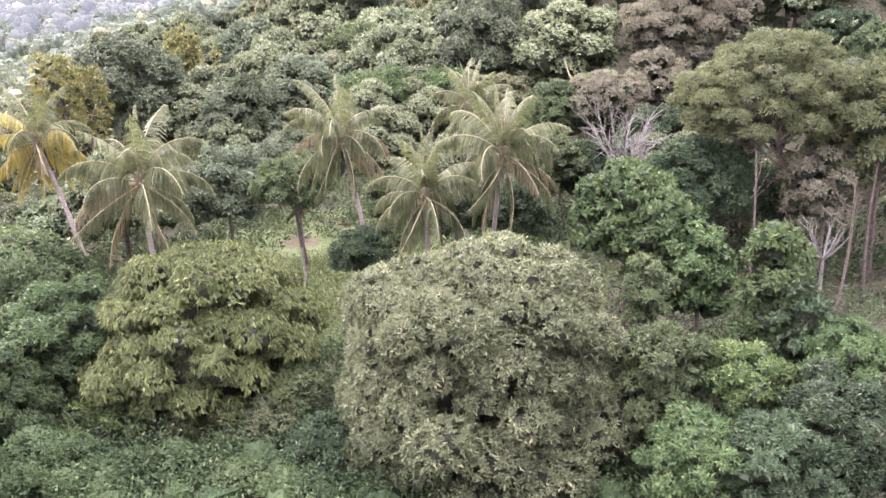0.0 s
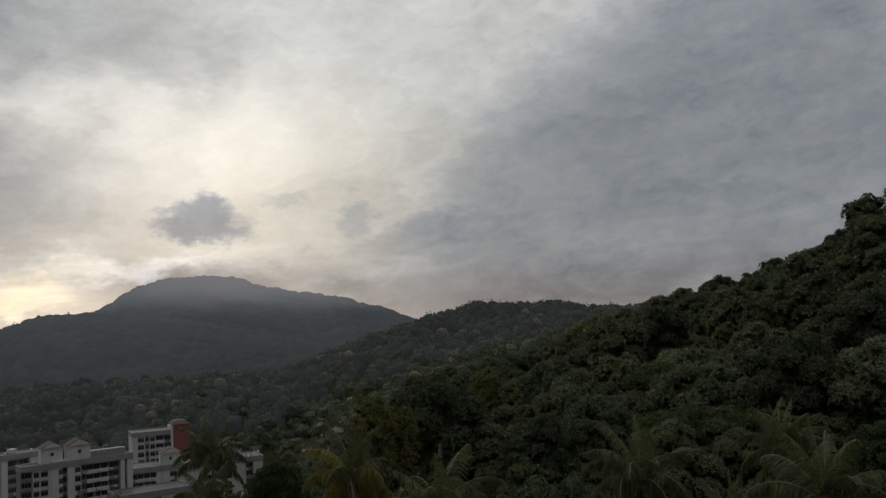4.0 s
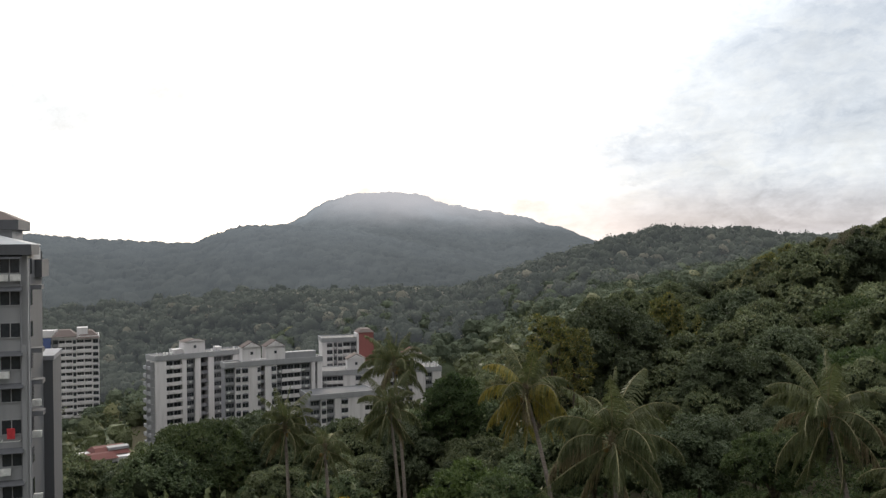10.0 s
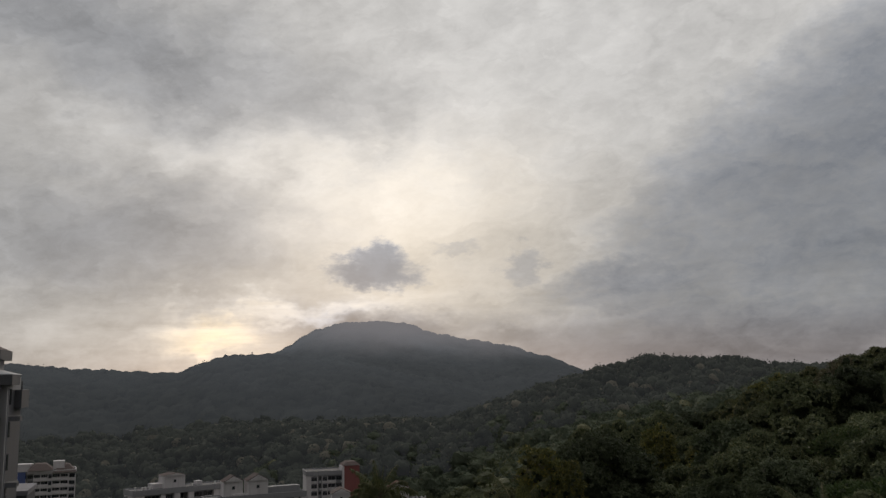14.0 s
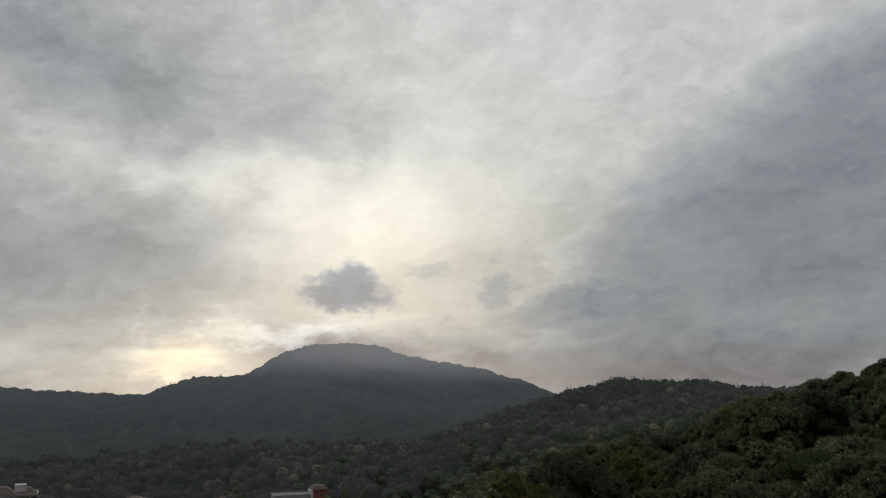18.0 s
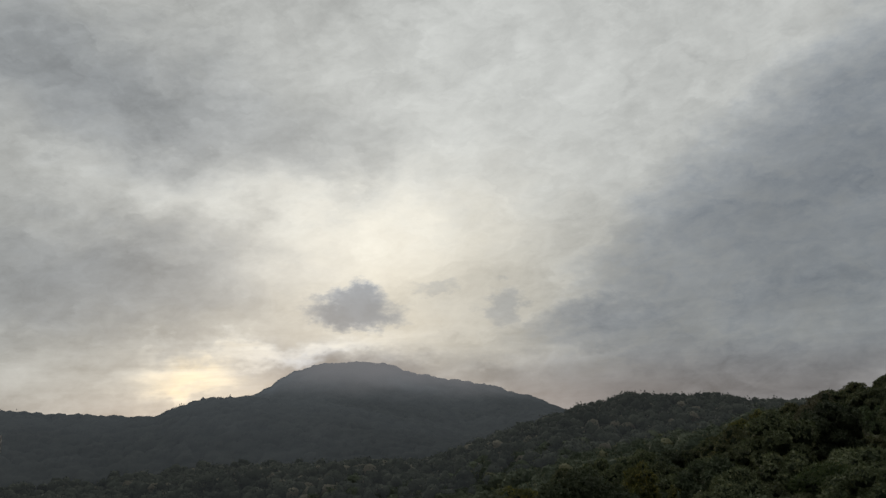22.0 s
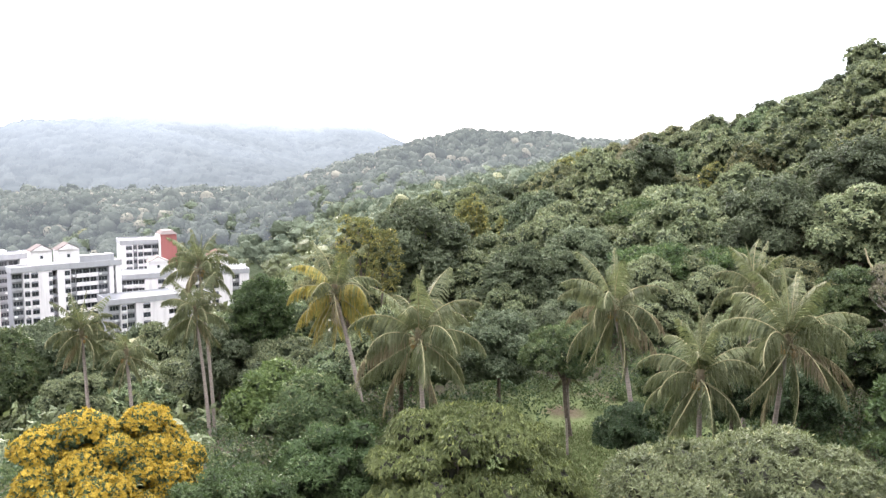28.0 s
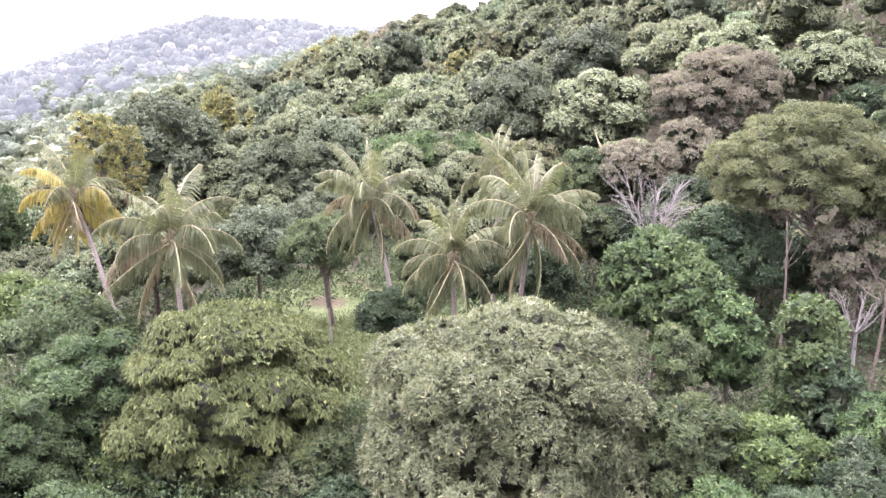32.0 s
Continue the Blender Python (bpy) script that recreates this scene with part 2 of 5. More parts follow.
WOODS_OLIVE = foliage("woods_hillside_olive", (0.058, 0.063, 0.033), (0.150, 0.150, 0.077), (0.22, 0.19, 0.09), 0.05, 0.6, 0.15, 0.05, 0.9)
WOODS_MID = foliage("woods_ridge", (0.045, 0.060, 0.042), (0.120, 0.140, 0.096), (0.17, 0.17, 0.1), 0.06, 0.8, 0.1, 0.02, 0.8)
# dark green crown cores: shade between the leaf masses put into the colour
CROWN_SHADE_GREEN = foliage("crown_gap_shade_green", (0.020, 0.028, 0.016), (0.060, 0.074, 0.042), None, 0, 0.7, 0.1, 0.5, 1.5)
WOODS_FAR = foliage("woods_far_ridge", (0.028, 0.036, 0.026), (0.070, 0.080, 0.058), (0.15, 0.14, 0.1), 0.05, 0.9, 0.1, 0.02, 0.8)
# haze over the far ridge, painted on as a faint bluish emission
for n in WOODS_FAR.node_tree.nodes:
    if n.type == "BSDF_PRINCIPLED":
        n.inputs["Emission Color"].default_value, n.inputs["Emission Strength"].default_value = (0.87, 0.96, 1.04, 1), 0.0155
GRASS = foliage("grass_blades", (0.062, 0.08, 0.032), (0.13, 0.15, 0.068), (0.19, 0.175, 0.1), 0.12, 0.6)


def bark(name, dark, light, ring=0.0):
    m, gr = material(name)
    pos = gr.node("ShaderNodeTexCoord").outputs["Object"]
    f = gr.noise(pos, 6.0, 6.0, 0.65)
    if ring:
        w = gr.node("ShaderNodeTexWave", wave_type="BANDS", bands_direction="Z")
        w.inputs["Scale"].default_value, w.inputs["Distortion"].default_value = ring, 1.5
        gr.link(pos, w.inputs["Vector"])
        f = gr.add(gr.mul(f, 0.86), gr.mul(w.outputs["Fac"], 0.12))
    surface(gr, gr.mix(gr.ramp(f, 0.3, 0.7), dark, light), 0.9, f, 0.6, 0.03)
    return m


RIB = bark("frond_midrib", (0.13, 0.12, 0.06), (0.24, 0.21, 0.115))
BARK = bark("bark_brown", (0.035, 0.027, 0.02), (0.11, 0.085, 0.065))
BARK_PALE = bark("bark_pale", (0.09, 0.075, 0.06), (0.22, 0.185, 0.155))
BARK_PALM = bark("bark_palm", (0.12, 0.098, 0.083), (0.21, 0.175, 0.155), 2.2)
TWIG = bark("twig_grey_pink", (0.10, 0.091, 0.081), (0.18, 0.163, 0.146))
# dark brown crown cores, likewise shade painted as colour
CROWN_SHADE_BROWN = bark("crown_gap_shade_brown", (0.016, 0.017, 0.010), (0.045, 0.043, 0.026))
SNAG = bark("snag_bleached", (0.13, 0.11, 0.06), (0.28, 0.24, 0.15))


def ground_material():
    m, gr = material("ground_grass_and_soil")
    pos = gr.node("ShaderNodeNewGeometry").outputs["Position"]
    worn = gr.node("ShaderNodeVectorMath", operation="DISTANCE")
    gr.link(pos, worn.inputs[0])
    worn.inputs[1].default_value = (20.4, 57.2, 3.5)
    soil = gr.math("MAXIMUM", gr.ramp(gr.noise(pos, 0.09, 5.0, 0.6), 0.6, 0.7), gr.ramp(gr.add(worn.outputs["Value"], gr.mul(gr.noise(pos, 0.5, 4.0), 4.0)), 4.2, 2.4))
    blades = gr.noise(pos, 3.0, 6.0, 0.7)
    grass = gr.mix(gr.ramp(blades, 0.3, 0.7), (0.066, 0.085, 0.034), (0.13, 0.15, 0.07))
    earth = gr.mix(gr.ramp(blades, 0.3, 0.7), (0.075, 0.058, 0.040), (0.125, 0.098, 0.070))
    glade = gr.node("ShaderNodeVectorMath", operation="DISTANCE")
    gr.link(pos, glade.inputs[0])
    glade.inputs[1].default_value = (20.0, 49.0, 3.5)
    open_ground = gr.ramp(gr.add(glade.outputs["Value"], gr.mul(gr.noise(pos, 0.3, 3.0), 6.0)), 21.0, 15.0)
    litter = gr.mix(gr.ramp(blades, 0.3, 0.7), (0.035, 0.034, 0.022), (0.075, 0.066, 0.045))
    b = surface(gr, gr.mix(open_ground, litter, gr.mix(soil, grass, earth)), 1.0, blades, 0.8, 0.15)
    b.inputs["Specular IOR Level"].default_value = 0.05
    return m


def mountain_material():
    """The distant wooded mountain: a plain backdrop with blue haze painted on as emission; the low cloud over its top
    is a painted glow too.
    """
    m, gr = material("distant_woods")
    geo = gr.node("ShaderNodeNewGeometry")
    pos = geo.outputs["Position"]
    tone = gr.node("ShaderNodeAttribute", attribute_name="crown_tone")
    fac = gr.add(gr.mul(tone.outputs["Fac"], 0.7), gr.mul(gr.noise(pos, 0.006, 4.0), 0.5))
    col = gr.mix(fac, (0.016, 0.019, 0.018), (0.048, 0.052, 0.048))
    b = gr.node("ShaderNodeBsdfPrincipled")
    gr.link(col, b.inputs["Base Color"])
    b.inputs["Roughness"].default_value = 1.0
    b.inputs["Specular IOR Level"].default_value = 0.0
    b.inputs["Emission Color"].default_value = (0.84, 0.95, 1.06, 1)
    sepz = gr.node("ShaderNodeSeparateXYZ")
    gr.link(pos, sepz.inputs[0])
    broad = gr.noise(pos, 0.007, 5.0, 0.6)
    # haze put in as emission that grows with height
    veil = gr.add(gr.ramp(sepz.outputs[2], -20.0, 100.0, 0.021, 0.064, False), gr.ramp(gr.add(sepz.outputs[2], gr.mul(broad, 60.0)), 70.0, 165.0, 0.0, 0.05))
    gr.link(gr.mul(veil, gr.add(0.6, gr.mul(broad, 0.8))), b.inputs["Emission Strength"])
    drift = gr.node("ShaderNodeMapping")
    drift.inputs["Scale"].default_value = (0.0045, 0.0, 0.011)
    gr.link(pos, drift.inputs[0])
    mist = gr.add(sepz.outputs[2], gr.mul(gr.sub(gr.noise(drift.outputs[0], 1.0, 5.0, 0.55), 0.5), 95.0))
    # low cloud near the top, put in as emission
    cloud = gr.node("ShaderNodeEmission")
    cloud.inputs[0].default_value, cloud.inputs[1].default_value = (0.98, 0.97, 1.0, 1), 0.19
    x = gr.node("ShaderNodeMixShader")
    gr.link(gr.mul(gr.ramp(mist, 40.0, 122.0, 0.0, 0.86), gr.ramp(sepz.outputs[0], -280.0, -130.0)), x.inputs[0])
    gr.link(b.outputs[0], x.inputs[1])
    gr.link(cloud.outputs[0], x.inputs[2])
    gr.link(x.outputs[0], gr.node("ShaderNodeOutputMaterial").inputs[0])
    return m


def paint(name, base, stain, rough=0.8, streak=0.5):
    """Weathered masonry paint with rain streaks down the wall."""
    m, gr = material(name)
    pos = gr.node("ShaderNodeNewGeometry").outputs["Position"]
    mp = gr.node("ShaderNodeMapping")
    mp.inputs["Scale"].default_value = (0.7, 0.7, 0.06)
    gr.link(pos, mp.inputs[0])
    f = gr.mul(gr.ramp(gr.noise(mp.outputs[0], 1.0, 5.0, 0.65), 0.45, 0.75), streak)
    fine = gr.noise(pos, 2.5, 4.0)
    surface(gr, gr.mix(gr.add(f, gr.mul(fine, 0.08)), base, stain), rough, fine, 0.2, 0.01)
    return m


WHITE = paint("paint_white", (0.61, 0.585, 0.60), (0.33, 0.315, 0.325), streak=0.6)
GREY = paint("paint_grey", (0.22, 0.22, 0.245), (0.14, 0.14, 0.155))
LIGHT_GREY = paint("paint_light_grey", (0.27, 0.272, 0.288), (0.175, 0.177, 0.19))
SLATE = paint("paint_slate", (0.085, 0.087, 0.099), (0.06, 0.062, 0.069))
RED = paint("paint_brick_red", (0.25, 0.085, 0.08), (0.17, 0.07, 0.068))
ROOF_RED = paint("roof_tile_red", (0.12, 0.042, 0.038), (0.08, 0.036, 0.034), 0.95)
ROOF_BROWN = paint("roof_tile_brown", (0.105, 0.080, 0.076), (0.08, 0.065, 0.062), 0.95)
BLUE = paint("paint_blue", (0.10, 0.14, 0.32), (0.07, 0.1, 0.2))
METAL_ROOF = paint("roof_sheet_grey", (0.4, 0.41, 0.43), (0.28, 0.29, 0.31), 0.7)


def plain(name, col, rough, metal=0.0):
    m, gr = material(name)
    pos = gr.node("ShaderNodeNewGeometry").outputs["Position"]
    f = gr.noise(pos, 3.0, 4.0)
    surface(gr, gr.mix(gr.ramp(f, 0.3, 0.7), col, tuple(c * 0.75 for c in col)), rough, metal=metal)
    return m


GLASS = plain("window_glass_dark", (0.035, 0.04, 0.048), 0.12)
DARK = plain("recess_dark", (0.06, 0.06, 0.065), 0.8)
RED_CLOTH = plain("cloth_red", (0.5, 0.04, 0.05), 0.9)
WHITE_METAL = plain("white_metal", (0.7, 0.7, 0.7), 0.4)
GROUND = ground_material()
MOUNTAIN = mountain_material()
NUT = plain("coconut_husk", (0.2, 0.13, 0.04), 0.7)

# ---------- geometry helpers ----------
rng = np.random.default_rng(7)


def make_mesh(name, chunks, mat, inner=None):
    """A mesh from (vertices, faces) arrays; all faces of one chunk have the same number of corners. inner: the stuff of the last chunk."""
    me = bpy.data.meshes.new(name)
    V = np.concatenate([v for v, f in chunks]).astype(np.float32)
    loops, sizes, base = [], [], 0
    for v, f in chunks:
        f = np.asarray(f)
        loops.append((f + base).ravel())
        sizes.append(np.full(len(f), f.shape[1]))
        base += len(v)
    loops, sizes = np.concatenate(loops).astype(np.int32), np.concatenate(sizes)
    me.vertices.add(len(V))
    me.vertices.foreach_set("co", V.ravel())
    me.loops.add(len(loops))
    me.loops.foreach_set("vertex_index", loops)
    me.polygons.add(len(sizes))
    me.polygons.foreach_set("loop_start", np.concatenate([[0], np.cumsum(sizes)[:-1]]).astype(np.int32))
    me.update(calc_edges=True)
    if inner is not None and len(chunks) > 1:
        k = np.zeros(len(sizes), np.int32)
        k[-len(chunks[-1][1]):] = 1
        me.polygons.foreach_set("material_index", k)
    me.shade_flat()
    me.materials.append(mat)
    if inner is not None:
        me.materials.append(inner)
    me.validate()
    return me


def attach(name, me, parent, label="", m=None):
    ob = new(name, me)
    ob.parent = parent
    if m is not None:
        ob.matrix_basis = m
    if label:
        ob["label"] = label
    return ob


def part(name, bm, mat, parent, label=""):
    me = bpy.data.meshes.new(name)
    bm.to_mesh(me)
    bm.free()
    me.materials.append(mat)
    return attach(name, me, parent, label)


def spot(az, el, dist):
    """The place at a bearing, an elevation and a level distance from the balcony."""
    a = radians(az)
    return np.array([math.sin(a) * dist, math.cos(a) * dist, EYE.z + math.tan(radians(el)) * dist])


def tube(points, radii, sides=8):
    P, R = np.asarray(points, float), np.asarray(radii, float)
    T = np.gradient(P, axis=0)
    T /= np.linalg.norm(T, axis=1)[:, None] + 1e-9
    ref = np.where(np.abs(T[:, 2:3]) > 0.9, np.array([[1.0, 0, 0]]), np.array([[0, 0, 1.0]]))
    U = np.cross(T, ref)
    U /= np.linalg.norm(U, axis=1)[:, None]
    W = np.cross(T, U)
    a = np.linspace(0, 2 * np.pi, sides, endpoint=False)
    V = (P[:, None] + R[:, None, None] * (np.cos(a)[None, :, None] * U[:, None] + np.sin(a)[None, :, None] * W[:, None])).reshape(-1, 3)
    i, j = np.meshgrid(np.arange(len(P) - 1), np.arange(sides), indexing="ij")
    a0, a1 = (i * sides + j).ravel(), (i * sides + (j + 1) % sides).ravel()
    return V, np.stack([a0, a1, a1 + sides, a0 + sides], 1)


def bend(a, b, sag, n=6, r=None):
    """Points from a to b with a bow."""
    a, b = np.asarray(a, float), np.asarray(b, float)
    s = np.linspace(0, 1, n)[:, None]
    return a + (b - a) * s + np.asarray(sag, float) * (4 * s * (1 - s))


def unit(n, r):
    v = r.normal(size=(n, 3))
    return v / np.linalg.norm(v, axis=1)[:, None]


def ball(rows=6, cols=9):
    V = [(0, 0, 1.0)]
    for i in range(1, rows):
        t = math.pi * i / rows
        V += [(math.sin(t) * math.cos(2 * math.pi * j / cols), math.sin(t) * math.sin(2 * math.pi * j / cols), math.cos(t)) for j in range(cols)]
    V.append((0, 0, -1.0))
    F = []
    for j in range(cols):
        F.append((0, 1 + j, 1 + (j + 1) % cols))
        k = 1 + (rows - 2) * cols
        F.append((k + (j + 1) % cols, k + j, len(V) - 1))
        for i in range(rows - 2):
            a, b = 1 + i * cols + j, 1 + i * cols + (j + 1) % cols
            F += [(a, a + cols, b + cols), (a, b + cols, b)]
    return np.array(V), np.array(F)


BALL, SMALL_BALL, ROUGH_BALL = ball(), ball(4, 6), ball(5, 7)


def leaf_quads(P, D, length, width, r, curl=0.25, face=None):
    """One pointed leaf at each place P along the way D, as a bent diamond; its face turned to the way given, or anyhow."""
    n = len(P)
    D = D / (np.linalg.norm(D, axis=1)[:, None] + 1e-9)
    S = np.cross(D, unit(n, r) if face is None else face + unit(n, r) * 0.42)
    S /= np.linalg.norm(S, axis=1)[:, None] + 1e-9
    N = np.cross(D, S)
    L = (length * r.uniform(0.7, 1.3, n))[:, None]
    W = (width * r.uniform(0.75, 1.25, n))[:, None]
    mid = P + D * L * 0.45 + N * L * curl * 0.5
    V = np.stack([P, mid + S * W * 0.5, P + D * L - N * L * curl * 0.3, mid - S * W * 0.5], 1).reshape(-1, 3)
    return V, np.arange(4 * n).reshape(n, 4)


def crown_chunks(blobs, cover, per, length, width, r, droop=0.0, spread=0.8, core=0.72):
    """Leaf rosettes over the upper sides of a heap of rounded masses, with cores, mostly coloured as painted shade,
    that close the view through. cover: leaf area to crown area.
    """
    C, R = np.array([b[0] for b in blobs], float), np.array([b[1] for b in blobs], float)
    area = (R[:, 0] * R[:, 1] + R[:, 0] * R[:, 2] + R[:, 1] * R[:, 2])
    area[0] *= 0.2
    tufts = int(cover * area.sum() * 4.2 / (0.5 * length * width * per))
    k = r.choice(len(C), tufts, p=area / area.sum())
    u = unit(tufts, r)
    low = u[:, 2] < -0.25
    u[:, 2] = np.where(low, np.abs(u[:, 2]), u[:, 2])
    P = C[k] + R[k] * u * (0.97 + 0.06 * r.normal(size=tufts))[:, None]
    keep = np.ones(tufts, bool)
    for c, q in zip(C, R):
        keep &= (((P - c) / q) ** 2).sum(1) > 0.72
    P, u = P[keep], u[keep]
    # each tuft is a whorl of leaves round its shoot
    u = u + unit(len(u), r) * 0.35
    u /= np.linalg.norm(u, axis=1)[:, None]
    t = np.cross(u, unit(len(u), r))
    t /= np.linalg.norm(t, axis=1)[:, None] + 1e-9
    b = np.cross(u, t)
    a = (np.arange(per)[None] + r.uniform(-0.35, 0.35, (len(u), per))) * 2 * np.pi / per
    out = np.cos(a)[..., None] * t[:, None] + np.sin(a)[..., None] * b[:, None]
    lift = r.uniform(0.1, 0.75, (len(u), per, 1))
    D = (u[:, None] * lift + out * spread * 1.2).reshape(-1, 3) + np.array([0, 0, -droop])
    P, u = np.repeat(P, per, 0), np.repeat(u, per, 0)
    P = P + r.normal(size=P.shape) * length * 0.1
    chunks = [leaf_quads(P, D, length, width, r, 0.25, u + (0, 0, 0.25))]
    if core:
        V, F = BALL
        lump = 1 + 0.16 * r.normal(size=(len(C), len(V), 1))
        W = C[:, None] + R[:, None] * V[None] * core * lump
        chunks.append((W.reshape(-1, 3), (F[None] + (np.arange(len(C)) * len(V))[:, None, None]).reshape(-1, 3)))
    return chunks


def heap(size, n, r, lump=0.42, flat=0.0, lower=-0.3):
    """Rounded masses set over an ellipsoid of that size about the origin."""
    size = np.asarray(size, float)
    out = [((0, 0, 0), tuple(size * 0.64))]
    i = np.arange(n) + 0.5
    z = 1 - (1 - lower) * i / n
    a = i * 2.39996 + r.uniform(0, 6)
    for zz, aa in zip(z, a):
        rad = math.sqrt(max(0, 1 - zz * zz))
        c = np.array([math.cos(aa) * rad, math.sin(aa) * rad, zz]) * size * r.uniform(0.66, 0.92)
        q = lump * size.mean() * r.uniform(0.7, 1.2)
        out.append((tuple(c), (q * r.uniform(0.9, 1.2), q * r.uniform(0.9, 1.2), q * r.uniform(0.7, 0.95) * (1 - flat))))
    return out


# ---------- the lie of the land ----------
def smooth(x):
    x = np.clip(x, 0, 1)
    return x * x * (3 - 2 * x)


def land(x, y):
    """Height of the ground: a shelf by the house, a valley to one side, a wooded hill to the other, ridges behind."""
    x, y = np.asarray(x, float), np.asarray(y, float)
    r = np.hypot(x, y) + 1e-6
    az = np.degrees(np.arctan2(x, y))
    valley = np.interp(az, [-30, -8, 0, 5, 10, 15, 20], [-52, -50, -38, -18, -5, 0, 3])
    z = 3.5 + (valley - 3.5) * np.clip((r - 45) / 235, 0, 1)
    # hill to the right
    el = np.interp(az, [12, 18, 22, 26, 30, 34, 36, 38, 41, 44, 50, 60, 80, 120], [-4, -1.6, 0.6, 1.6, 2.4, 3.5, 4.7, 6.6, 8.5, 9.5, 10.8, 11.5, 10, 0])
    rc = np.interp(az, [18, 25, 30, 38, 44, 60], [260, 240, 220, 190, 172, 150])
    crest = EYE.z + rc * np.tan(np.radians(el)) - 9.0
    up = smooth((az - 11) / 9) * smooth((150 - az) / 40)
    s = np.clip((r - 62) / (rc - 62), 0, 1) ** 1.25 * (1 - 0.45 * smooth((r - rc - 15) / 130))
    z = z + np.maximum(crest - z, 0) * s * up
    # wooded spur and the ridge behind
    el = np.interp(az, [-60, -20, -14, -7, 0, 4.4, 6.5, 9, 11.3, 13.4, 15.5, 18, 20.6, 26], [-4.1, -4.1, -3.3, -3.2, -3.3, -1.65, -0.95, -0.08, 0.42, 1.0, 0.68, 0.62, 0.15, 0.1])
    rc = np.interp(az, [-26, -18, -12, -7, 0, 9, 13, 20], [640, 600, 540, 500, 500, 560, 620, 620])
    crest = EYE.z + rc * np.tan(np.radians(el)) - 8.0
    s = smooth((r - rc * 0.72) / (rc * 0.28)) * (1 - 0.35 * smooth((r - rc * 1.05) / 200))
    z = z + np.maximum(crest - z, 0) * s * smooth((az + 75) / 20) * smooth((95 - az) / 30)
    # left ridge
    el = np.interp(az, [-60, -40, -30, -25, -23, -18.5, -16.6, -15.3, -13.7, -11, -8, -4, 0, 4], [1.2, 1.2, 1.1, 0.9, 0.66, 0.38, 0.33, 0.87, 1.37, 1.44, 1.2, 0.5, -0.5, -2])
    crest = EYE.z + 1000 * np.tan(np.radians(el)) - 9.0
    s = smooth((r - 600) / 400) * smooth((az + 80) / 20) * smooth((7 - az) / 4)
    z = z + np.maximum(crest - z, 0) * s * (1 - 0.3 * smooth((r - 1050) / 250))
    # mountain
    el = np.interp(az, [-18, -12, -10.3, -9, -6.9, -4.8, -2.6, 0, 4, 7.7, 9, 12, 16], [0.2, 1.1, 1.7, 2.6, 3.4, 3.66, 3.5, 2.6, 1.95, 0.86, 0.2, -0.6, -2])
    crest = EYE.z + 1600 * np.tan(np.radians(el + 0.05 * np.sin(az * 2.9 + 0.5) + 0.03 * np.sin(az * 6.7))) - 9.0
    s = smooth((r - 1050) / 550) * smooth((az + 20) / 6) * smooth((18 - az) / 4)
    z = z + np.maximum(crest - z, 0) * s * (1 - 0.6 * smooth((r - 1700) / 600))
    return z + 0.5 * np.sin(x * 0.11 + 1.3) * np.sin(y * 0.09) * np.clip(r / 40, 0, 1)


def build_ground():
    az = np.radians(np.concatenate([np.arange(-180, -40, 4.0), np.arange(-40, 70, 0.75), np.arange(70, 180, 4.0)]))
    r = np.concatenate([np.linspace(0.5, 40, 12), np.geomspace(44, 700, 75), np.geomspace(720, 4900, 40)])
    A, Rr = np.meshgrid(az, r, indexing="ij")
    x, y = np.sin(A) * Rr, np.cos(A) * Rr
    V = np.stack([x, y, land(x, y) - 45 * smooth((Rr - 750) / 200) * smooth((4500 - Rr) / 500)], -1).reshape(-1, 3)
    n, m = len(az), len(r)
    i, j = np.meshgrid(np.arange(n), np.arange(m - 1), indexing="ij")
    k = (i + 1) % n
    F = np.stack([(i * m + j).ravel(), (i * m + j + 1).ravel(), (k * m + j + 1).ravel(), (k * m + j).ravel()], 1)
    me = make_mesh("ground", [(V, F)], GROUND)
    me.polygons.foreach_set("use_smooth", np.ones(len(F), bool))
    tagged(new("ground", me), "sloping grassy ground with bare reddish soil patches", "ground", kind="structure")


build_ground()


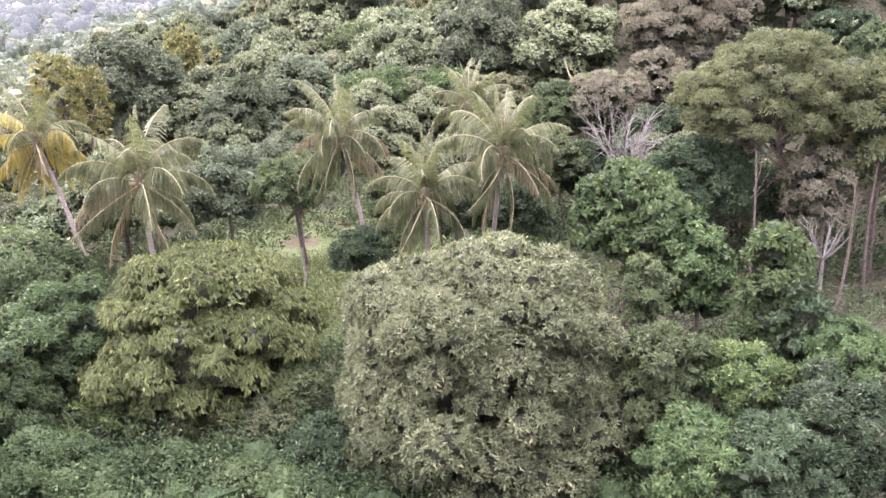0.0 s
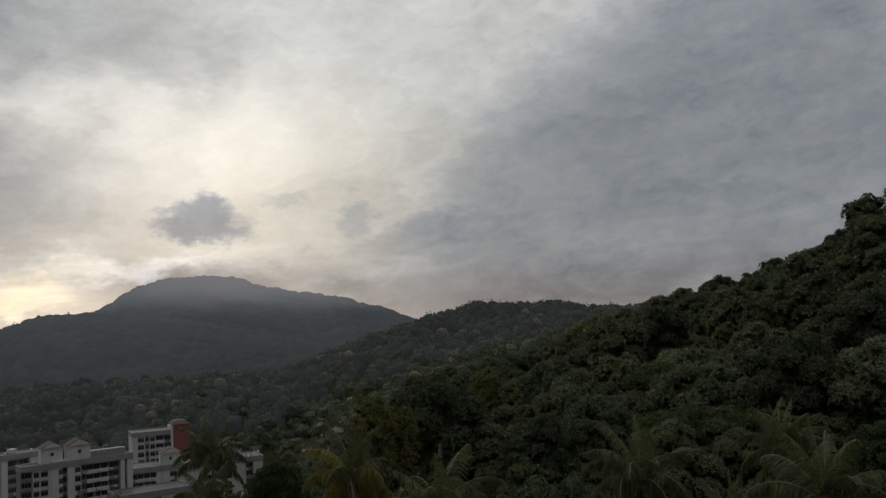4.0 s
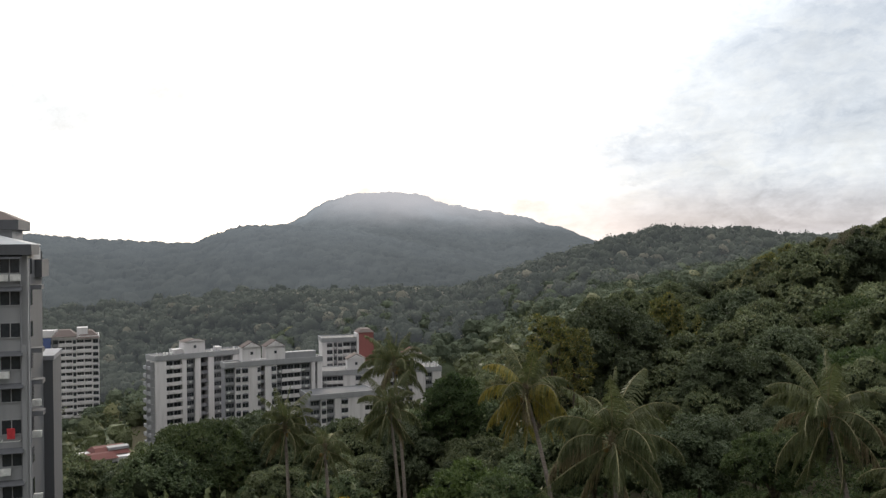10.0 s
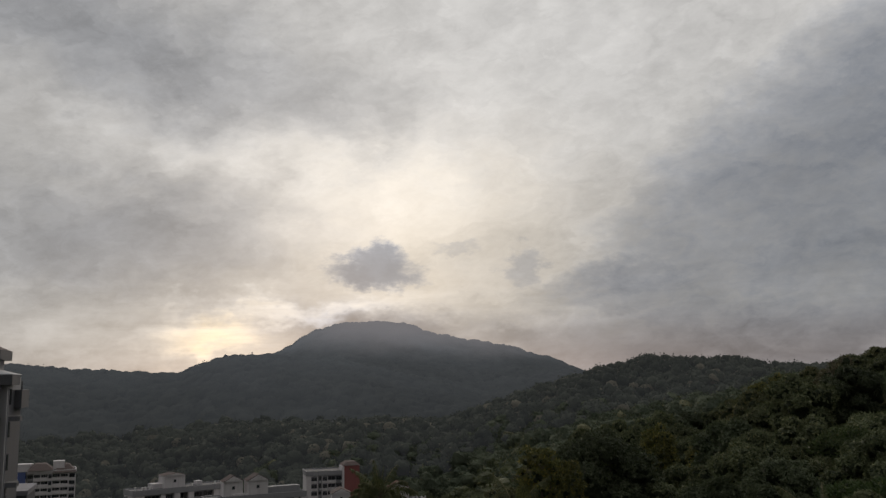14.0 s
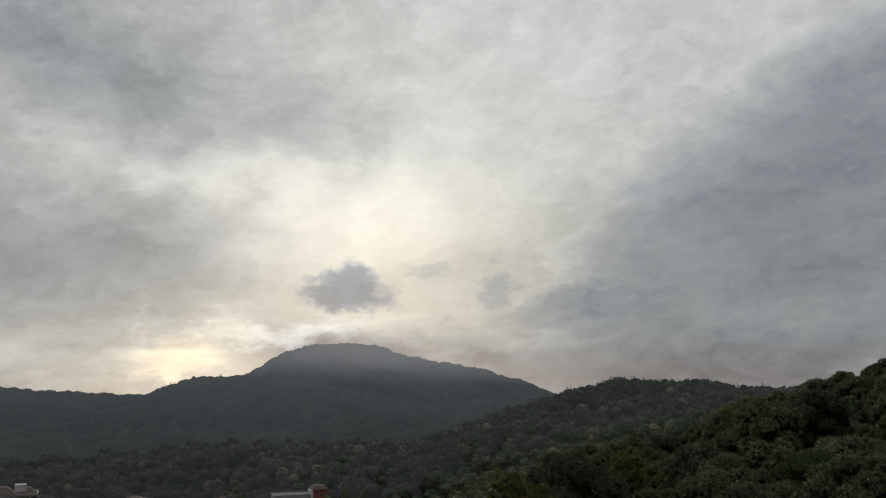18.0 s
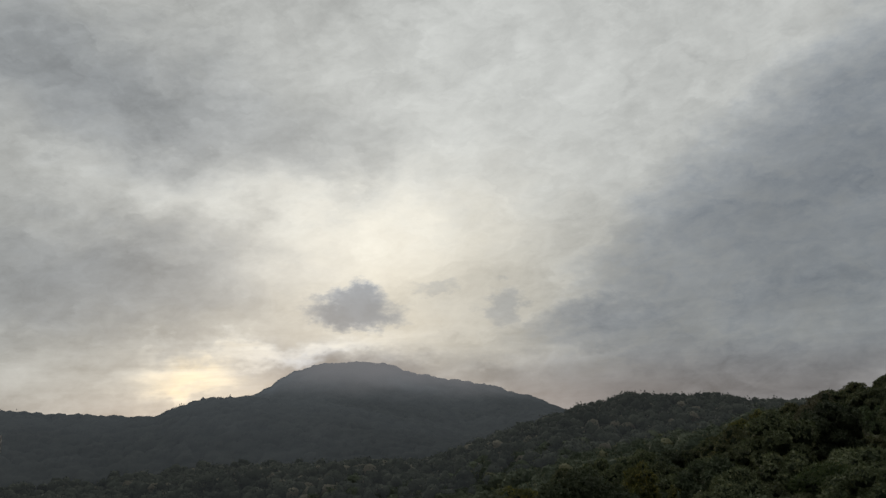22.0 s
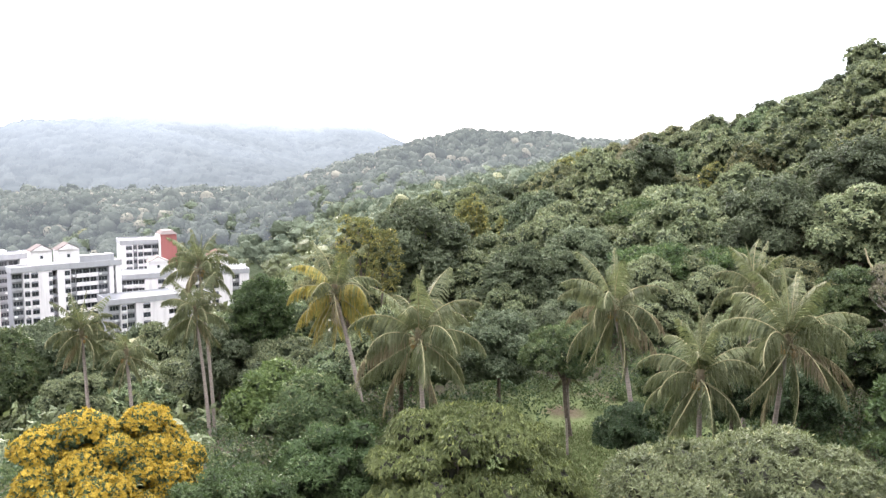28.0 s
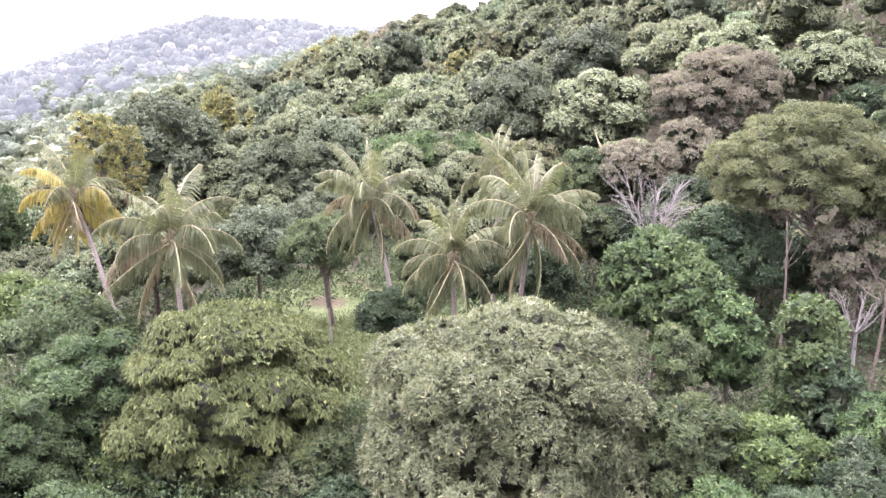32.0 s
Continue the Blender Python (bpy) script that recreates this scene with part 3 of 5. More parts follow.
# ---------- far woods ----------
def woods(name, mat, n, r_lo, r_hi, az_lo, az_hi, size, tufts, label, keep=None, power=1.0, core=None, grain=0.6, far=False):
    """Crowns standing close together on the slopes, joined into one stand of trees: each a heap of crumpled leafy masses."""
    q = np.random.default_rng(len(name) * 31 + n)
    az = np.radians(q.uniform(az_lo, az_hi, n))
    r = r_lo + (r_hi - r_lo) * q.uniform(0, 1, n) ** power
    if keep is not None:
        ok = keep(np.degrees(az), r)
        az, r = az[ok], r[ok]
    n = len(r)
    x, y = np.sin(az) * r, np.cos(az) * r
    s = size * q.uniform(0.65, 1.35, n)
    high = land(x, y) + s * 0.7 + q.uniform(0.0, 4.0, n)
    V, F = core or SMALL_BALL
    chunks, lumps = [], 2
    for k in range(lumps):
        o = unit(n, q) * np.array([0.55, 0.55, 0.4]) * s[:, None]
        R = np.stack([s * q.uniform(0.7, 0.95, n), s * q.uniform(0.7, 0.95, n), s * q.uniform(0.65, 0.95, n)], 1)
        C = np.stack([x, y, high], 1) + o
        W = C[:, None] + R[:, None] * V[None] * (0.84 + 0.1 * q.normal(size=(n, len(V), 1)))
        chunks.append((W.reshape(-1, 3), (F[None] + (np.arange(n) * len(V))[:, None, None]).reshape(-1, 3)))
        m = tufts // lumps
        if m:
            u = unit(n * m, q)
            u[:, 2] = np.abs(u[:, 2]) * 0.9 + 0.05
            u[:, :2] -= (C / np.linalg.norm(C, axis=1)[:, None])[:, :2].repeat(m, 0) * 0.35
            P = np.repeat(C, m, 0) + np.repeat(R, m, 0) * u * q.uniform(0.82, 1.16, n * m)[:, None]
            chunks.append(leaf_quads(P, u * 0.4 + unit(len(u), q) * 0.9, size * 0.6 * grain, size * 0.4 * grain, q, 0.25, u))
    me = make_mesh(name, chunks, mat)
    if far:
        me.polygons.foreach_set("use_smooth", np.ones(len(me.polygons), bool))
    return tagged(new(name, me), label, "trees", kind="stuff")


def cells(x, y, size, seed):
    """Distance to the nearest jittered cell centre, in cells, and a tone for each cell: the rounded crowns of a canopy."""
    gx, gy = x / size, y / size
    ix, iy = np.floor(gx), np.floor(gy)
    best, tone = np.full(x.shape, 9.0), np.zeros(x.shape)
    for dx in (-1, 0, 1):
        for dy in (-1, 0, 1):
            cx, cy = ix + dx, iy + dy
            h1 = np.modf(np.abs(np.sin(cx * 127.1 + cy * 311.7 + seed) * 43758.5453))[0]
            h2 = np.modf(np.abs(np.sin(cx * 269.5 + cy * 183.3 + seed) * 43758.5453))[0]
            d = np.hypot(cx + h1 - gx, cy + h2 - gy)
            tone = np.where(d < best, h1 * 0.5 + h2 * 0.5, tone)
            best = np.minimum(best, d)
    return best, tone


def canopy(name, mat, az_lo, az_hi, daz, radii, size, label, keep=None, leaves=0, leaf=1.0, rough=0.0, kind="structure", category="mountain", closed=True, bare=1e9, low=5.0, high=1.0):
    """The closed roof of a distant forest as one rolling, lumpy sheet over the slopes, with loose leafy sprays on it."""
    q = np.random.default_rng(int(size * 10) + leaves)
    az = np.radians(np.arange(az_lo, az_hi, daz))
    A, R = np.meshgrid(az, radii, indexing="ij")

    def roof(x, y):
        d, tone = cells(x, y, size, 3.0)
        d2, _ = cells(x, y, size * 0.37, 8.0)
        ground = land(x, y)
        dome = np.sqrt(np.clip(1 - (d / 0.78) ** 2, 0, 1))
        lumps = high * size * (0.62 * dome * (0.5 + 1.0 * tone) + 0.2 * (1 - d2 ** 2))
        return ground + low + lumps * (1 - 0.93 * smooth((ground - bare) / 30))

    x, y = np.sin(A) * R, np.cos(A) * R
    x, y = x + q.normal(size=x.shape) * rough, y + q.normal(size=x.shape) * rough
    z = roof(x, y) + q.normal(size=x.shape) * rough
    K = np.ones(A.shape, bool) if keep is None else keep(np.degrees(A), R)
    inner, share = K.copy(), np.zeros(A.shape)
    for step in range(5):
        K2 = inner.copy()
        inner[1:] &= K2[:-1]
        inner[:-1] &= K2[1:]
        inner[:, 1:] &= K2[:, :-1]
        inner[:, :-1] &= K2[:, 1:]
        if closed:
            inner[0] = inner[-1] = False
            inner[:, 0] = inner[:, -1] = False
        share += inner * 0.2
    sill = land(x, y) - 0.5
    z = sill + (z - sill) * np.sqrt(share)
    if not closed:
        z = sill - 2.5 + (z - sill + 2.5) * smooth((R - radii[0]) / 130)
    n, m = A.shape
    i, j = np.meshgrid(np.arange(n - 1), np.arange(m - 1), indexing="ij")
    k = i * m + j
    F = np.stack([k.ravel(), (k + 1).ravel(), (k + m + 1).ravel(), (k + m).ravel()], 1)
    F = F[K.ravel()[F].all(1)]
    chunks = [(np.stack([x, y, z], -1).reshape(-1, 3), F)]
    if leaves:
        a, r = q.uniform(az_lo, az_hi, leaves), np.sqrt(q.uniform(radii[0] ** 2, radii[-1] ** 2, leaves))
        if keep is not None:
            ok = keep(a, r)
            a, r = a[ok], r[ok]
        a = np.radians(a)
        x, y = np.sin(a) * r, np.cos(a) * r
        u = unit(len(a), q)
        u[:, 2] = np.abs(u[:, 2]) + 0.2
        chunks.append(leaf_quads(np.stack([x, y, roof(x, y) - 0.3], 1), u, leaf * 1.5, leaf, q))
    me = make_mesh(name, chunks, mat)
    tone = np.concatenate([cells(v[:, 0], v[:, 1], size, 3.0)[1] for v, f in chunks])
    me.attributes.new("crown_tone", "FLOAT", "POINT").data.foreach_set("value", tone.astype(np.float32))
    return tagged(new(name, me), label, category, kind=kind)


def open_slope(a, r):
    """The ridge and valley woods leave room for the flats and begin behind the near trees."""
    flats_room = (a > -20.4) & (a < 0.2) & (r > 284) & (r < 392)
    tower_room = (a > -26.8) & (a < -21.2) & (r > 398) & (r < 452)
    house_room = (a > -24.6) & (a < -19.5) & (r > 150) & (r < 190)
    return ~(flats_room | tower_room | house_room) & (r > np.interp(a, [-40, 2, 8, 12, 16, 30], [150, 150, 210, 255, 330, 340]))


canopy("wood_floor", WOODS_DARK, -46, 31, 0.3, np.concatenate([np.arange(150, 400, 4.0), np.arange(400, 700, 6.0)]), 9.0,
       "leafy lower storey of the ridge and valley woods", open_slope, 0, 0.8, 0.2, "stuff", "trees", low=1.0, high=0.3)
woods("ridge_woods", WOODS_MID, 2600, 255, 470, -42, 30, 4.2, 84, "close woods of rounded crowns on the nearer ridge slopes", lambda a, r: open_slope(a, r) & (r > np.where(a < 4, 385, 255)), grain=0.36, core=ROUGH_BALL)
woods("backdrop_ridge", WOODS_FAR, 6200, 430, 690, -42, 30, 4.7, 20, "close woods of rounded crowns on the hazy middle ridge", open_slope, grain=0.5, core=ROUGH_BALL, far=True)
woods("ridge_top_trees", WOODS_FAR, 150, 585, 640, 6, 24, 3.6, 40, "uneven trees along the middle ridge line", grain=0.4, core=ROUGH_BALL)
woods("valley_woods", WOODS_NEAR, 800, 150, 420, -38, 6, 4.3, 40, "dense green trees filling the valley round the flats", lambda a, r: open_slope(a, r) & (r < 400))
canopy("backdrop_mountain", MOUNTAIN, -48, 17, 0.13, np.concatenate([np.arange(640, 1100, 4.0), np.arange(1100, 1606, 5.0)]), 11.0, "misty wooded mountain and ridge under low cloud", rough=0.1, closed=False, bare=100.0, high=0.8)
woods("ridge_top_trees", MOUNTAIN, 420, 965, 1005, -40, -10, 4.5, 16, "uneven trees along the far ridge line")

# ---------- trees ----------
def ground_at(x, y):
    return float(land(x, y))


def limbs(base, top, blobs, r0, r, n=5, sides=7, start=0.55):
    """A tapered trunk that leans to the crown, and limbs into its masses."""
    base, top = np.asarray(base, float), np.asarray(top, float)
    line = bend(base, top, r.normal(size=3) * np.array([1, 1, 0]) * np.linalg.norm(top - base) * 0.03, 8)
    chunks = [tube(line, np.linspace(r0, r0 * 0.4, 8), sides)]
    order = r.permutation(len(blobs))[:n]
    for k in order:
        s = r.uniform(start, 0.92)
        a = base + (top - base) * s
        b = np.asarray(blobs[k][0], float)
        chunks.append(tube(bend(a, b, (0, 0, -0.06 * np.linalg.norm(b - a)), 5), np.linspace(r0 * 0.45, r0 * 0.08, 5), 5))
    return chunks


def tree(name, az, el, dist, size, mat, label, masses=14, per=6, leaf=(0.35, 0.15), cover=1.25, trunk=0.2, droop=0.2, lump=0.42, flat=0.0,
         core=0.72, spread=0.8, bark_mat=None, lower=-0.3, seed=0, lean=(0, 0), group="", branches=5, bloom=None, inner=None):
    """A tree whose crown's middle lies at that bearing, elevation and distance; the trunk reaches down to the ground."""
    r = np.random.default_rng(int(abs(az) * 100 + abs(el) * 10) + seed)
    c = spot(az, el, dist)
    bx, by = c[0] + lean[0], c[1] + lean[1]
    base = np.array([bx, by, ground_at(bx, by) - 0.2])
    root = new(name)
    root.location = base
    tagged(root, label, "tree", group)
    blobs = heap(size, masses, r, lump, flat, lower)
    blobs = [(tuple(np.array(b[0]) + c - base), b[1]) for b in blobs]
    top = c - base + np.array([0, 0, size[2] * 0.3])
    attach("trunk", make_mesh("trunk", limbs((0, 0, 0), top, blobs, trunk, r, branches), bark_mat or BARK), root)
    attach("crown", make_mesh("crown", crown_chunks(blobs, cover, per, leaf[0], leaf[1], r, droop, spread, core), mat, inner or CROWN_SHADE_GREEN), root)
    if bloom:
        full = [(b[0], tuple(np.array(b[1]) * 1.07)) for b in blobs]
        attach("blossom", make_mesh("blossom", crown_chunks(full, 1.9, 9, 0.15, 0.11, r, 0.0, 1.0, 0), bloom), root, "golden yellow blossom")
    return root


def frond_meshes(name, mat, rise, drop, length, r, hang=0.5, ragged=0.1):
    """A feather leaf as two meshes: the leaflets in two hanging rows, and the pale midrib along +x that rises and bows over."""
    n = 15
    s = np.linspace(0, 1, n)
    ang = np.radians(rise - drop * s ** 1.35)
    step = length / (n - 1)
    x = np.concatenate([[0], np.cumsum(np.cos(ang[:-1]) * step)])
    z = np.concatenate([[0], np.cumsum(np.sin(ang[:-1]) * step)])
    sway = 0.12 * length * r.normal() * s ** 2
    rib = np.stack([x, sway, z], 1)
    midrib = make_mesh("midrib", [tube(rib, np.interp(s, [0, 0.12, 1], [0.075, 0.038, 0.010]), 5)], RIB)
    chunks, m = [], 58
    t = np.linspace(0.14, 0.995, m)
    P = np.stack([np.interp(t, s, x), np.interp(t, s, sway), np.interp(t, s, z)], 1)
    ta = np.interp(t, s, ang)
    fwd = np.stack([np.cos(ta), 0 * ta, np.sin(ta)], 1)
    for side in (-1, 1):
        keep = r.uniform(size=m) > ragged
        L = length * 0.27 * np.sin(np.pi * (0.16 + 0.80 * t) ** 0.8) ** 0.7 * r.uniform(0.85, 1.12, m)
        h = hang + r.normal(size=m) * 0.10
        D = fwd * 0.5 + np.array([0, side, 0]) * np.cos(h)[:, None] + np.array([0, 0, -1.0]) * np.sin(h)[:, None]
        D /= np.linalg.norm(D, axis=1)[:, None]
        W = fwd * 0.033 * length / 4
        mid = P + D * (L * 0.5)[:, None] + np.array([0, 0, -1.0]) * (L * 0.06)[:, None]
        tip = P + D * (L * 0.85)[:, None] + np.array([0, 0, -1.0]) * (L * 0.42)[:, None]
        V = np.stack([P - W * 0.7, P + W * 0.7, mid + W, tip, mid - W], 1)[keep].reshape(-1, 3)
        chunks.append((V, np.arange(len(V)).reshape(-1, 5)))
    return make_mesh(name, chunks, mat), midrib


FROND_RISE = [(84, 14), (72, 52), (60, 88), (48, 108), (32, 108), (12, 92), (-16, 64), (-48, 38)]


def frond_set(mat, seed, ragged=0.15):
    r = np.random.default_rng(seed)
    return [[frond_meshes("frond", mat, a, b, 4.0, r, 0.3 + 0.15 * i, ragged) for k in range(3)] for i, (a, b) in enumerate(FROND_RISE)]


FR_GREEN, FR_YELLOW, FR_DRY = frond_set(FROND_GREEN, 3), frond_set(FROND_YELLOW, 5, 0.15), frond_set(FROND_DRY, 8, 0.3)


def palm(az, el, dist, foot, reach, label, yellow=0.0, dry=0.15, count=26, nuts=5, seed=0, trunk=0.14, low=0.0):
    """A coconut palm: crown's heart at that bearing; foot: bearing and distance of its base."""
    r = np.random.default_rng(seed + int(abs(az) * 37))
    heart = spot(az, el, dist)
    fx, fy = spot(foot[0], 0, foot[1])[:2]
    base = np.array([fx, fy, ground_at(fx, fy) - 0.15])
    root = tagged(new("coconut_palm"), label, "palm tree", "coconut palms in the grove")
    root.location = base
    h = heart - base
    side = np.array([h[0], h[1], 0]) * 0.22
    line = bend((0, 0, 0), h, -side * 0.6, 12)
    rad = np.linspace(trunk * 1.15, trunk * 0.72, 12)
    rad[0] *= 1.5
    attach("trunk", make_mesh("trunk", [tube(line, rad, 10)], BARK_PALM), root, "ringed grey-brown palm trunk")
    boss = [tube([h - (0, 0, 0.5), h, h + (0, 0, 0.5), h + (0, 0, 1.0)], [trunk * 0.8, trunk * 1.5, trunk * 1.2, 0.04], 9)]
    attach("crown_shaft", make_mesh("crown_shaft", boss, FROND_DRY), root)
    for i in range(count):
        f = (i + 0.5) / count
        k = min(int(f ** 0.8 * 8 + low), 7)
        old = k >= 5 - (yellow > 0.5)
        kind = FR_GREEN
        if r.uniform() < (yellow if old else yellow * 0.06):
            kind = FR_YELLOW
        if old and r.uniform() < dry:
            kind = FR_DRY
        s = reach / 4.0 * r.uniform(0.88, 1.1) * (0.85 if k == 0 else 1.0)
        m = Matrix.Translation(h + (0, 0, 0.25 - 0.06 * k)) @ pose(0, 0, 0, r.uniform(-14, 14), r.uniform(-7, 7), i * 137.5 + r.uniform(-12, 12)) @ Matrix.Scale(s, 4)
        blade, rib = kind[k][int(r.integers(3))]
        attach("midrib", rib, attach("frond", blade, root, "", m), "pale frond midrib")
    for i in range(nuts):
        a = i * 2.3 + r.uniform(0, 1)
        v, f = SMALL_BALL
        p = h + np.array([math.cos(a) * 0.32, math.sin(a) * 0.32, -0.25 - 0.12 * (i % 3)])
        attach("coconut", make_mesh("coconut", [(v * (0.13, 0.13, 0.16), f)], NUT), root, "", Matrix.Translation(p))
    return root


palm(4.51, -9.41, 52, (6.9, 50), 3.4, "leaning coconut palm with yellowing hanging fronds", yellow=0.95, dry=0.1, low=0.7, seed=1)
palm(10.0, -12.39, 46, (10.5, 45.5), 4.2, "coconut palm with wide arching fronds above the olive tree", seed=2, nuts=7, dry=0.25)
palm(22.79, -10.28, 50, (24.6, 49), 3.8, "tall slender coconut palm at the edge of the clearing", seed=3, low=0.4, dry=0.2)
palm(28.3, -14.3, 42, (28.4, 42.5), 3.5, "short coconut palm with green nuts and erect young fronds", seed=4, nuts=8)
palm(33.45, -11.75, 44, (32.4, 44.5), 4.2, "large coconut palm with long drooping fronds", seed=5, nuts=7, dry=0.3)
palm(31.35, -8.6, 55, (31.0, 55), 3.4, "coconut palm standing behind the large one", seed=6)
palm(-4.03, -7.6, 72, (-3.3, 70), 3.4, "tall coconut palm of a leaning pair", seed=7, dry=0.3)
palm(-4.35, -10.4, 68, (-3.6, 67), 3.2, "coconut palm of a leaning pair with paler drooping fronds", yellow=0.0, seed=8, low=0.3)
palm(-11.08, -11.23, 66, (-10.8, 65), 3.1, "grey-green coconut palm before the flats", seed=9, dry=0.3)
palm(-8.57, -12.72, 64, (-8.2, 63), 2.5, "smaller coconut palm before the flats", seed=10, count=18)
palm(19.87, -14.6, 56, (20.0, 56), 1.3, "young palm with upright fresh fronds by the clearing", seed=12, count=12, nuts=0, trunk=0.1)

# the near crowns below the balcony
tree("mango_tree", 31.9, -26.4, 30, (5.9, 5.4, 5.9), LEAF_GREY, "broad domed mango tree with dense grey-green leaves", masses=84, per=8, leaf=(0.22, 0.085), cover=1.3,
     trunk=0.32, droop=0.1, lump=0.2, core=0.58, lower=-0.7, seed=-58, inner=CROWN_SHADE_BROWN)
tree("broad_tree", 44.3, -26.2, 30, (2.3, 2.2, 2.7), LEAF_MID, "mid-green broad-leaved tree beside the domed mango", masses=34, per=7, leaf=(0.22, 0.1), trunk=0.18, lump=0.25, seed=3, lower=-0.9)
tree("sapling", 43.2, -20.2, 34, (0.95, 0.95, 1.5), LEAF_MID, "pointed light green sapling beside the domed mango", masses=12, per=7, leaf=(0.2, 0.09), trunk=0.08, lump=0.42, seed=5, lower=-0.9)
tree("sapling", 2.6, -19.8, 45, (1.0, 1.0, 0.9), LEAF_FRESH, "bright green sapling between the dark trees", masses=10, per=6, leaf=(0.22, 0.1), trunk=0.08, lump=0.4, seed=6, lower=-0.7)
for az, el, dist, wide, mat in ((1.8, -30.0, 31, 2.5, LEAF_DOME), (8.4, -31.5, 29.5, 2.1, LEAF_DOME), (14.4, -33.0, 28, 1.8, LEAF_MID), (20.4, -30.8, 29, 1.6, LEAF_DEEP), (19.0, -26.5, 33, 1.3, LEAF_MID), (-4.0, -32.0, 29, 2.3, LEAF_DOME), (55.8, -27.5, 29, 2.2, LEAF_DEEP), (52.6, -30.0, 26.5, 1.9, LEAF_DEEP), (47.2, -30.6, 26.5, 1.9, LEAF_CLIMBER), (56.2, -23.2, 33, 1.6, LEAF_CLIMBER)):
    tree("low_tree", az, el, dist, (wide, wide, wide * 0.95), mat, "low dark green tree in the shade of larger crowns", masses=26, per=7, leaf=(0.2, 0.09), trunk=0.1, lump=0.27, lower=-0.8,
         group="low trees below the balcony")
tree("dark_bush", 16.7, -28.4, 32, (1.3, 1.2, 1.1), LEAF_GREY, "grey-green bush at the foot of the mango", masses=12, per=7, leaf=(0.2, 0.08), trunk=0.1, lump=0.36, seed=4, lower=-0.6)
for az, el, dist, wide in ((50.3, -25.0, 30, 1.3), (53.2, -25.8, 30, 1.2), (47.9, -24.6, 31, 1.1)):
    tree("bright_shrub", az, el, dist, (wide, wide, wide * 0.9), LEAF_FRESH, "bright green shrub at the foot of the wood", masses=14, per=7, leaf=(0.2, 0.1), trunk=0.07, lump=0.36, lower=-0.6,
         group="bright shrubs at the foot of the wood")
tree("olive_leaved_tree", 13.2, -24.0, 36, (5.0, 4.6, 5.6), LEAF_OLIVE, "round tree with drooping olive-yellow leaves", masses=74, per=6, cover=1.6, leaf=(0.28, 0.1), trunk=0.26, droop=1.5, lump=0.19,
     core=0.64, lower=-0.9, branches=12, bark_mat=BARK_PALE, inner=CROWN_SHADE_BROWN)
tree("flowering_tree", -9.9, -20.6, 44, (4.9, 4.6, 4.0), LEAF_MID, "spreading tree covered in yellow blossom", masses=40, per=5, leaf=(0.26, 0.11), trunk=0.25, lump=0.22, lower=-0.5, bloom=FLOWER, inner=LEAF_MID)
tree("feathery_tree", -2.1, -24.6, 36, (3.5, 3.2, 3.5), LEAF_DOME, "dark green domed tree with fine feathery leaves", masses=60, per=7, leaf=(0.2, 0.085), trunk=0.2, lump=0.2, flat=0.2, lower=-0.7, core=0.78)
tree("broad_tree", 4.6, -22.2, 39, (2.9, 2.6, 3.7), LEAF_DOME, "dark green upright tree beside the olive-leaved one", masses=34, per=6, leaf=(0.24, 0.11), trunk=0.18, lump=0.27, lower=-0.9)
tree("sapling", 5.6, -27.5, 34, (1.5, 1.4, 1.6), LEAF_FRESH, "bright green sapling under the larger trees", masses=12, per=6, leaf=(0.24, 0.11), trunk=0.08, lump=0.36, lower=-0.6)
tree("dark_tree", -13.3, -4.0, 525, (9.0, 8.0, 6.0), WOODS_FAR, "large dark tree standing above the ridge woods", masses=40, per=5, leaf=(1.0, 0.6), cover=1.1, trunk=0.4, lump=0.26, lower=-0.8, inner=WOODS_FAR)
tree("brown_leaved_tree", 36.3, -5.4, 92, (5.0, 4.6, 4.2), LEAF_BROWN, "wide tree with dull brown clumped foliage", masses=34, per=6, leaf=(0.42, 0.16), trunk=0.34, lump=0.26, lower=-0.6, seed=7)
tree("broad_tree", -5.6, -27.5, 32, (2.4, 2.4, 2.4), LEAF_DOME, "dark green tree with fine leaves", masses=30, per=7, leaf=(0.2, 0.085), trunk=0.16, lump=0.25, seed=4, lower=-0.7)
tree("broad_tree", 3.2, -17.6, 49, (2.7, 2.5, 2.2), LEAF_MID, "dark green broad-leaved tree under the leaning palm", masses=18, per=6, leaf=(0.3, 0.13), trunk=0.2, seed=5)
tree("round_tree", 0.75, -16.7, 54, (2.6, 2.5, 2.6), LEAF_FRESH, "rounded bushy tree with large fresh leaves", masses=16, per=6, leaf=(0.36, 0.17), trunk=0.16)
tree("climber_covered_tree", 41.9, -15.4, 43, (2.7, 2.5, 2.6), LEAF_CLIMBER, "tree smothered in bright green climbers", masses=34, lump=0.27, per=6, leaf=(0.34, 0.2), trunk=0.2, lower=-0.8)
tree("climber_covered_tree", 44.6, -17.8, 41, (2.2, 2.2, 2.9), LEAF_CLIMBER, "leafy column of bright green climbers", masses=34, per=6, leaf=(0.3, 0.18), trunk=0.2, lump=0.27, lower=-0.9, seed=2)
tree("climber_covered_tree", 46.4, -18.9, 40, (1.3, 1.4, 2.7), LEAF_CLIMBER, "bright green climbers hanging at the wood's edge", masses=24, per=6, leaf=(0.28, 0.17), trunk=0.16, lump=0.36, lower=-0.9, seed=8)
tree("dark_tree", 46.0, -13.3, 53, (3.4, 3.0, 2.7), LEAF_DEEP, "dark bluish-green tree behind the climbers", masses=26, per=6, leaf=(0.3, 0.14), trunk=0.2, lump=0.3, lower=-0.7, seed=9)
